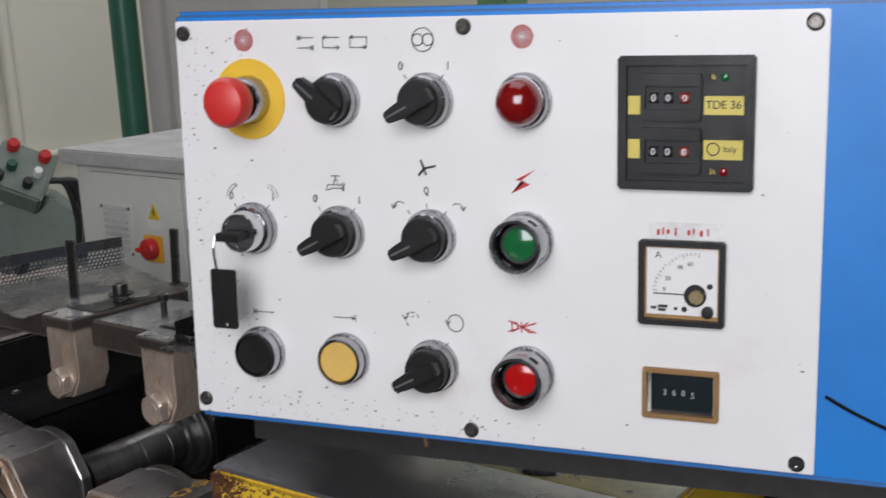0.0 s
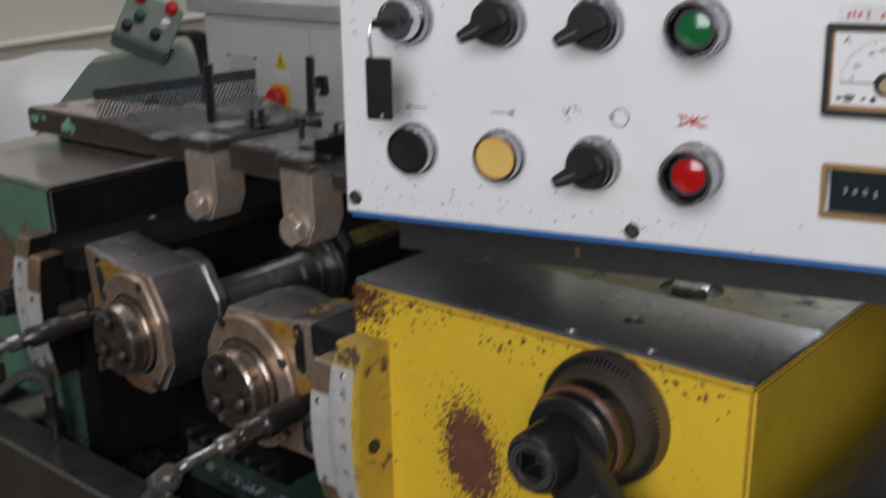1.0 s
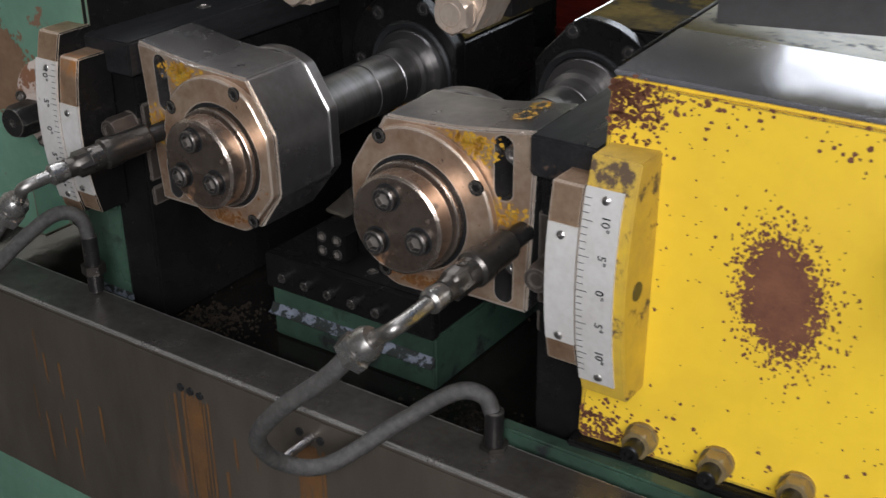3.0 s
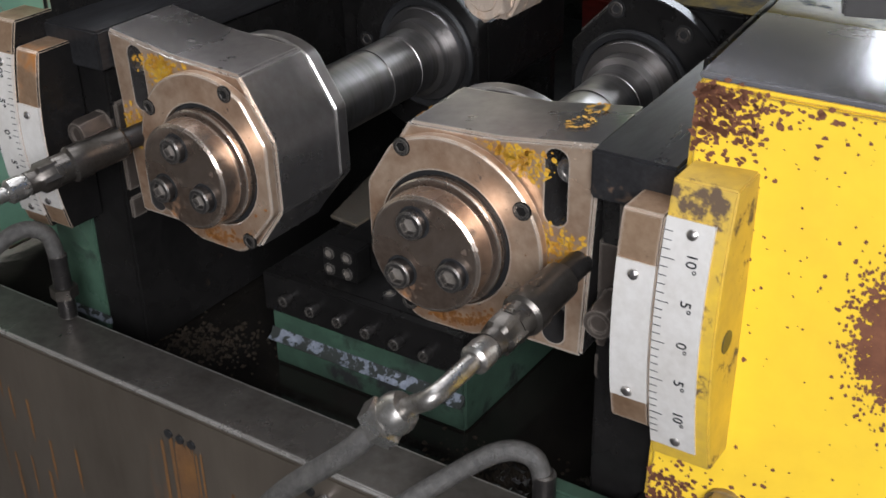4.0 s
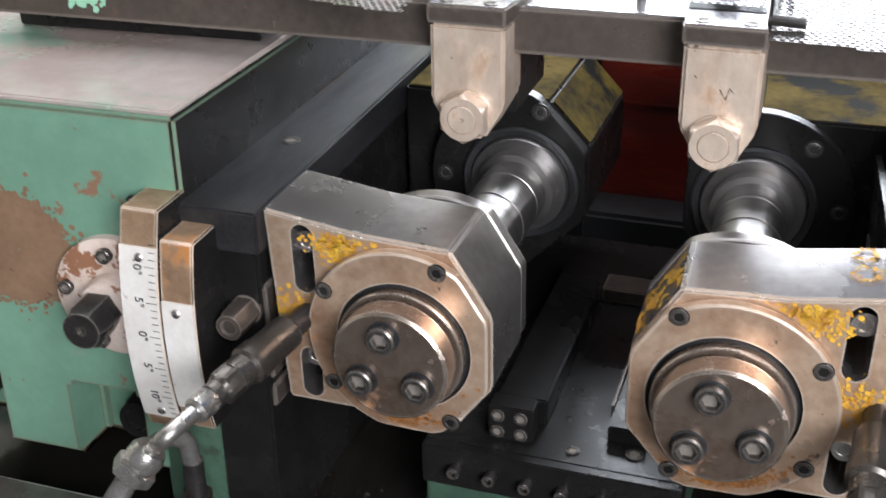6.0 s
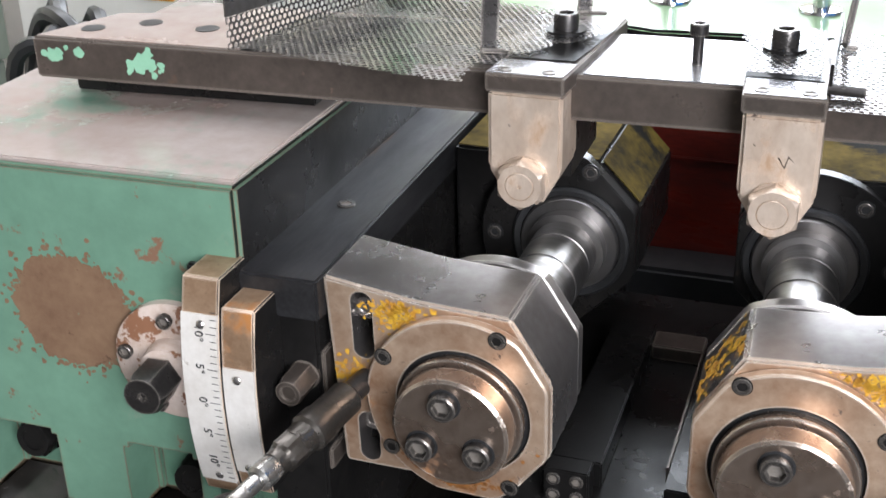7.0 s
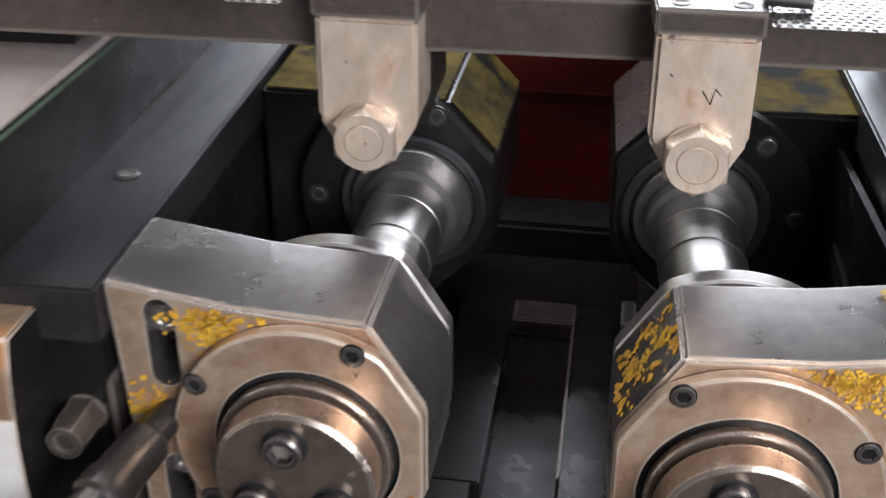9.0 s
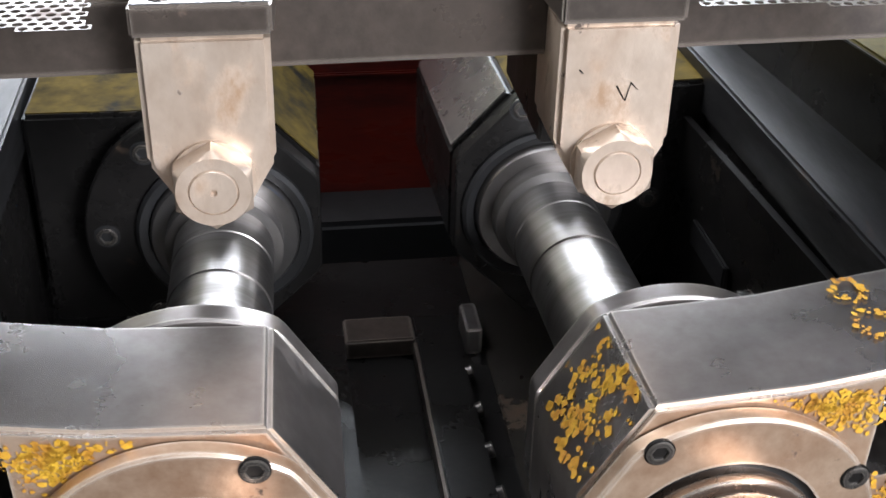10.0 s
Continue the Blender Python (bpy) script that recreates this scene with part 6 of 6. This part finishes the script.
part("rotor", lathe(B(), (-0.762, 0.7234, 1.096), (0, -1, 0), [(0, 0.0185), (0.012, 0.0175), (0.014, 0.0155), (0.014, 0)], 36), mat("red switch plastic", (0.6, 0.02, 0.02), None, 0.35), sw)
part("handle", box(B(), -0.7815, -0.743, 0.701, 0.7095, 1.0925, 1.0995, 0.002), bpy.data.materials["red switch plastic"], sw)
tri_ = part("warning_label", prism(B(), [(-0.769, 1.145), (-0.739, 1.145), (-0.754, 1.173)], 0.7278, 0.7288, "y"), mat("yellow warning label", (0.85, 0.58, 0.03), None, 0.5), dr, "yellow warning triangle with flash")
part("flash", prism(B(), [(-0.7535, 1.165), (-0.7575, 1.156), (-0.7535, 1.1565), (-0.7555, 1.149), (-0.7505, 1.158), (-0.7540, 1.1575)], 0.7270, 0.7277, "y"), INK, tri_)
part("paper_note", box(B(), -0.772, -0.736, 0.7276, 0.7288, 1.128, 1.142), WHITE, dr)
ks = part("lock", box(B(), -0.660, -0.640, 0.715, 0.7308, 1.112, 1.142, 0.003), BLACK, dr2, "black door lock")
part("barrel", lathe(B(), (-0.65, 0.7149, 1.12), (0, -1, 0), [(0, 0.0055), (0.004, 0.005), (0.004, 0)], 18), CHROME, ks)
col = thing("green_column", "green painted steel column behind the cabinet", "column")
part("shaft", box(B(), -0.955, -0.865, 2.0, 2.1, 0.0, 3.8, 0.004), mat("mid green column paint", (0.14, 0.26, 0.13), (0.11, 0.22, 0.1), 0.5, 0.0, 5), col)
fg = thing("green_frame_machine", "pale green machine with inclined frame bars behind the hood", "machine", pose(0.124, 0, -0.19))
PALEG = mat("pale green frame paint", (0.36, 0.48, 0.30), (0.3, 0.42, 0.26), 0.5, 0.0, 4)
part("body", box(B(), -0.95, 0.6, 2.3, 3.0, 0.19, 0.93, 0.01), PALEG, fg)
for x0, x1, z0, z1 in ((-0.95, -0.62, 0.86, 1.12), (-0.80, -0.42, 0.84, 1.12), (-0.6, -0.86, 0.9, 1.14)):
    m = Matrix.Translation((x0, 2.25, z0)) @ Matrix.Rotation(-math.atan2(z1 - z0, x1 - x0), 4, "Y")
    part("bar", box(B(), 0, math.hypot(x1 - x0, z1 - z0), -0.02, 0.02, -0.02, 0.02, 0.003, m=m), PALEG, fg)
part("pipe", tube(B(), [(-0.85, 2.2, 0.93), (-0.78, 2.2, 0.98), (-0.7, 2.2, 1.02), (-0.66, 2.2, 1.08)], 0.012, 10), BLACK, fg)
pp = thing("green_downpipe", "dark green vertical pipe against the wall", "pipe")
part("pipe", cyl(B(), (-1.722, 1.5, 0.0), (-1.722, 1.5, 3.5), 0.036, 20), mat("dark green pipe paint", (0.03, 0.13, 0.08), (0.02, 0.1, 0.06), 0.4, 0.0, 6), pp)
gp = thing("grey_partition", "grey metal partition panel with vertical joint", "partition")
GREYP = mat("grey partition paint", (0.52, 0.49, 0.45), (0.46, 0.43, 0.4), 0.55, 0.0, 3)
part("panel", box(B(), -1.68, -1.60, 1.52, 1.56, 0.0, 3.5, 0.003), GREYP, gp)
part("panel", box(B(), -1.59, -1.05, 1.53, 1.56, 0.0, 3.5, 0.003), GREYP, gp)
cd = thing("wall_conduit", "cream painted conduit along the wall", "conduit")
part("conduit", cyl(B(), (-2.98, 0.2, 0.902), (-2.98, 3.4, 0.902), 0.014, 12), CREAM, cd)
part("riser", cyl(B(), (-2.975, 1.945, 0.0), (-2.975, 1.945, 3.4), 0.02, 12), CREAM, cd)
# pendant control box on a grey-green arm
GREYGREEN = mat("grey-green enamel", (0.2, 0.23, 0.19), (0.15, 0.175, 0.145), 0.5, 0.0, 8)
pn = thing("pendant_control", "grey-green pendant control box with red and black buttons on an arm", "control box", pose(-1.20, 0.81, 1.09, 0, 0, 50))
BM_ = pose(0, 0, 0.04, -42, 26, 0)
part("box", box(B(), -0.055, 0.055, -0.025, 0.03, -0.05, 0.06, 0.005, m=BM_), GREYGREEN, pn)
for x, z, m_, r in ((-0.032, 0.045, bpy.data.materials["red switch plastic"], 0.012), (0.03, 0.045, bpy.data.materials["red switch plastic"], 0.012), (-0.02, 0.0, mat("dark green button", (0.02, 0.1, 0.06), None, 0.4), 0.010), (-0.035, -0.03, BLACK, 0.010), (0.02, -0.025, BLACK, 0.010), (0.03, 0.005, WHITE, 0.009)):
    part("button", put(lathe(B(), (x, -0.025, z), (0, -1, 0), [(0, r), (0.016, r), (0.02, r * 0.8), (0.02, 0)], 20), BM_), m_, pn)
part("arm", prism(B(), [(-0.30, -0.22), (-0.12, -0.02), (0.05, 0.0), (0.16, -0.10), (0.16, -0.22)], 0.0, 0.10, "y", 0.004), GREYGREEN, pn, "grey-green sloping arm")
part("column", box(B(), -0.28, 0.15, 0.005, 0.095, -1.09, -0.221, 0.004), GREYGREEN, pn)
for i in range(3):
    part("cable", tube(B(), [(0.055 + 0.004 * i, 0.0, 0.03), (0.085 + 0.012 * i, 0.0, 0.02), (0.10 + 0.014 * i, 0.0, -0.05), (0.095 + 0.015 * i, 0.0, -0.13)], 0.0065, 8), BLACK, pn)
ws = thing("white_cover", "crumpled white cover lying over a dark stand", "cover")
wb = B()
bmesh.ops.create_grid(wb, x_segments=24, y_segments=18, size=0.5)
for v in wb.verts:
    v.co = Vector((-1.92 + v.co.x * 0.75, 1.0 + v.co.y * 0.7, 1.0 - 0.35 * (abs(v.co.x) * 2) ** 3 - 0.25 * (abs(v.co.y) * 2) ** 3 + 0.02 * noise.noise(v.co * 9)))
part("sheet", wb, WHITE, ws)
part("stand", box(B(), -2.17, -1.67, 0.75, 1.25, 0.0, 0.66, 0.01), BLACK, ws)
cb = thing("coiled_cables", "black cables with a loose cord beside the cabinet", "cables", pose(0.04, 0, -0.02))
rng = random.Random(5)
for i in range(6):
    part("cable", tube(B(), [(-0.70 + rng.uniform(-0.03, 0.03), 0.42 + rng.uniform(-0.05, 0.05), 0.9), (-0.66 + rng.uniform(-0.04, 0.04), 0.40 + rng.uniform(-0.05, 0.05), 1.09 + rng.uniform(-0.02, 0.03)), (-0.60 + rng.uniform(-0.03, 0.03), 0.38, 1.105 + rng.uniform(-0.02, 0.02)), (-0.56, 0.36 + rng.uniform(-0.04, 0.04), 1.02)], 0.008, 8), BLACK, cb)
part("support", box(B(), -0.74, -0.54, 0.34, 0.50, 0.02, 0.95, 0.006), GREEN, cb)
# dark roller and blue guard at the right of the yellow housing
rl = thing("side_roller", "black rubber covered roller beside the yellow housing", "roller")
part("drum", cyl(B(), (0.640, 0.02, 0.98), (0.640, 0.30, 1.0), 0.085, 40, 0.006), BLACK, rl)
part("hub", cyl(B(), (0.640, 0.0, 0.978), (0.640, 0.02, 0.98), 0.03, 24, 0.003), BLACK_SCREW, rl)
part("bearing", box(B(), 0.60, 0.68, 0.30, 0.34, 0.85, 1.08, 0.004), YELLOW_OLIVE, rl)
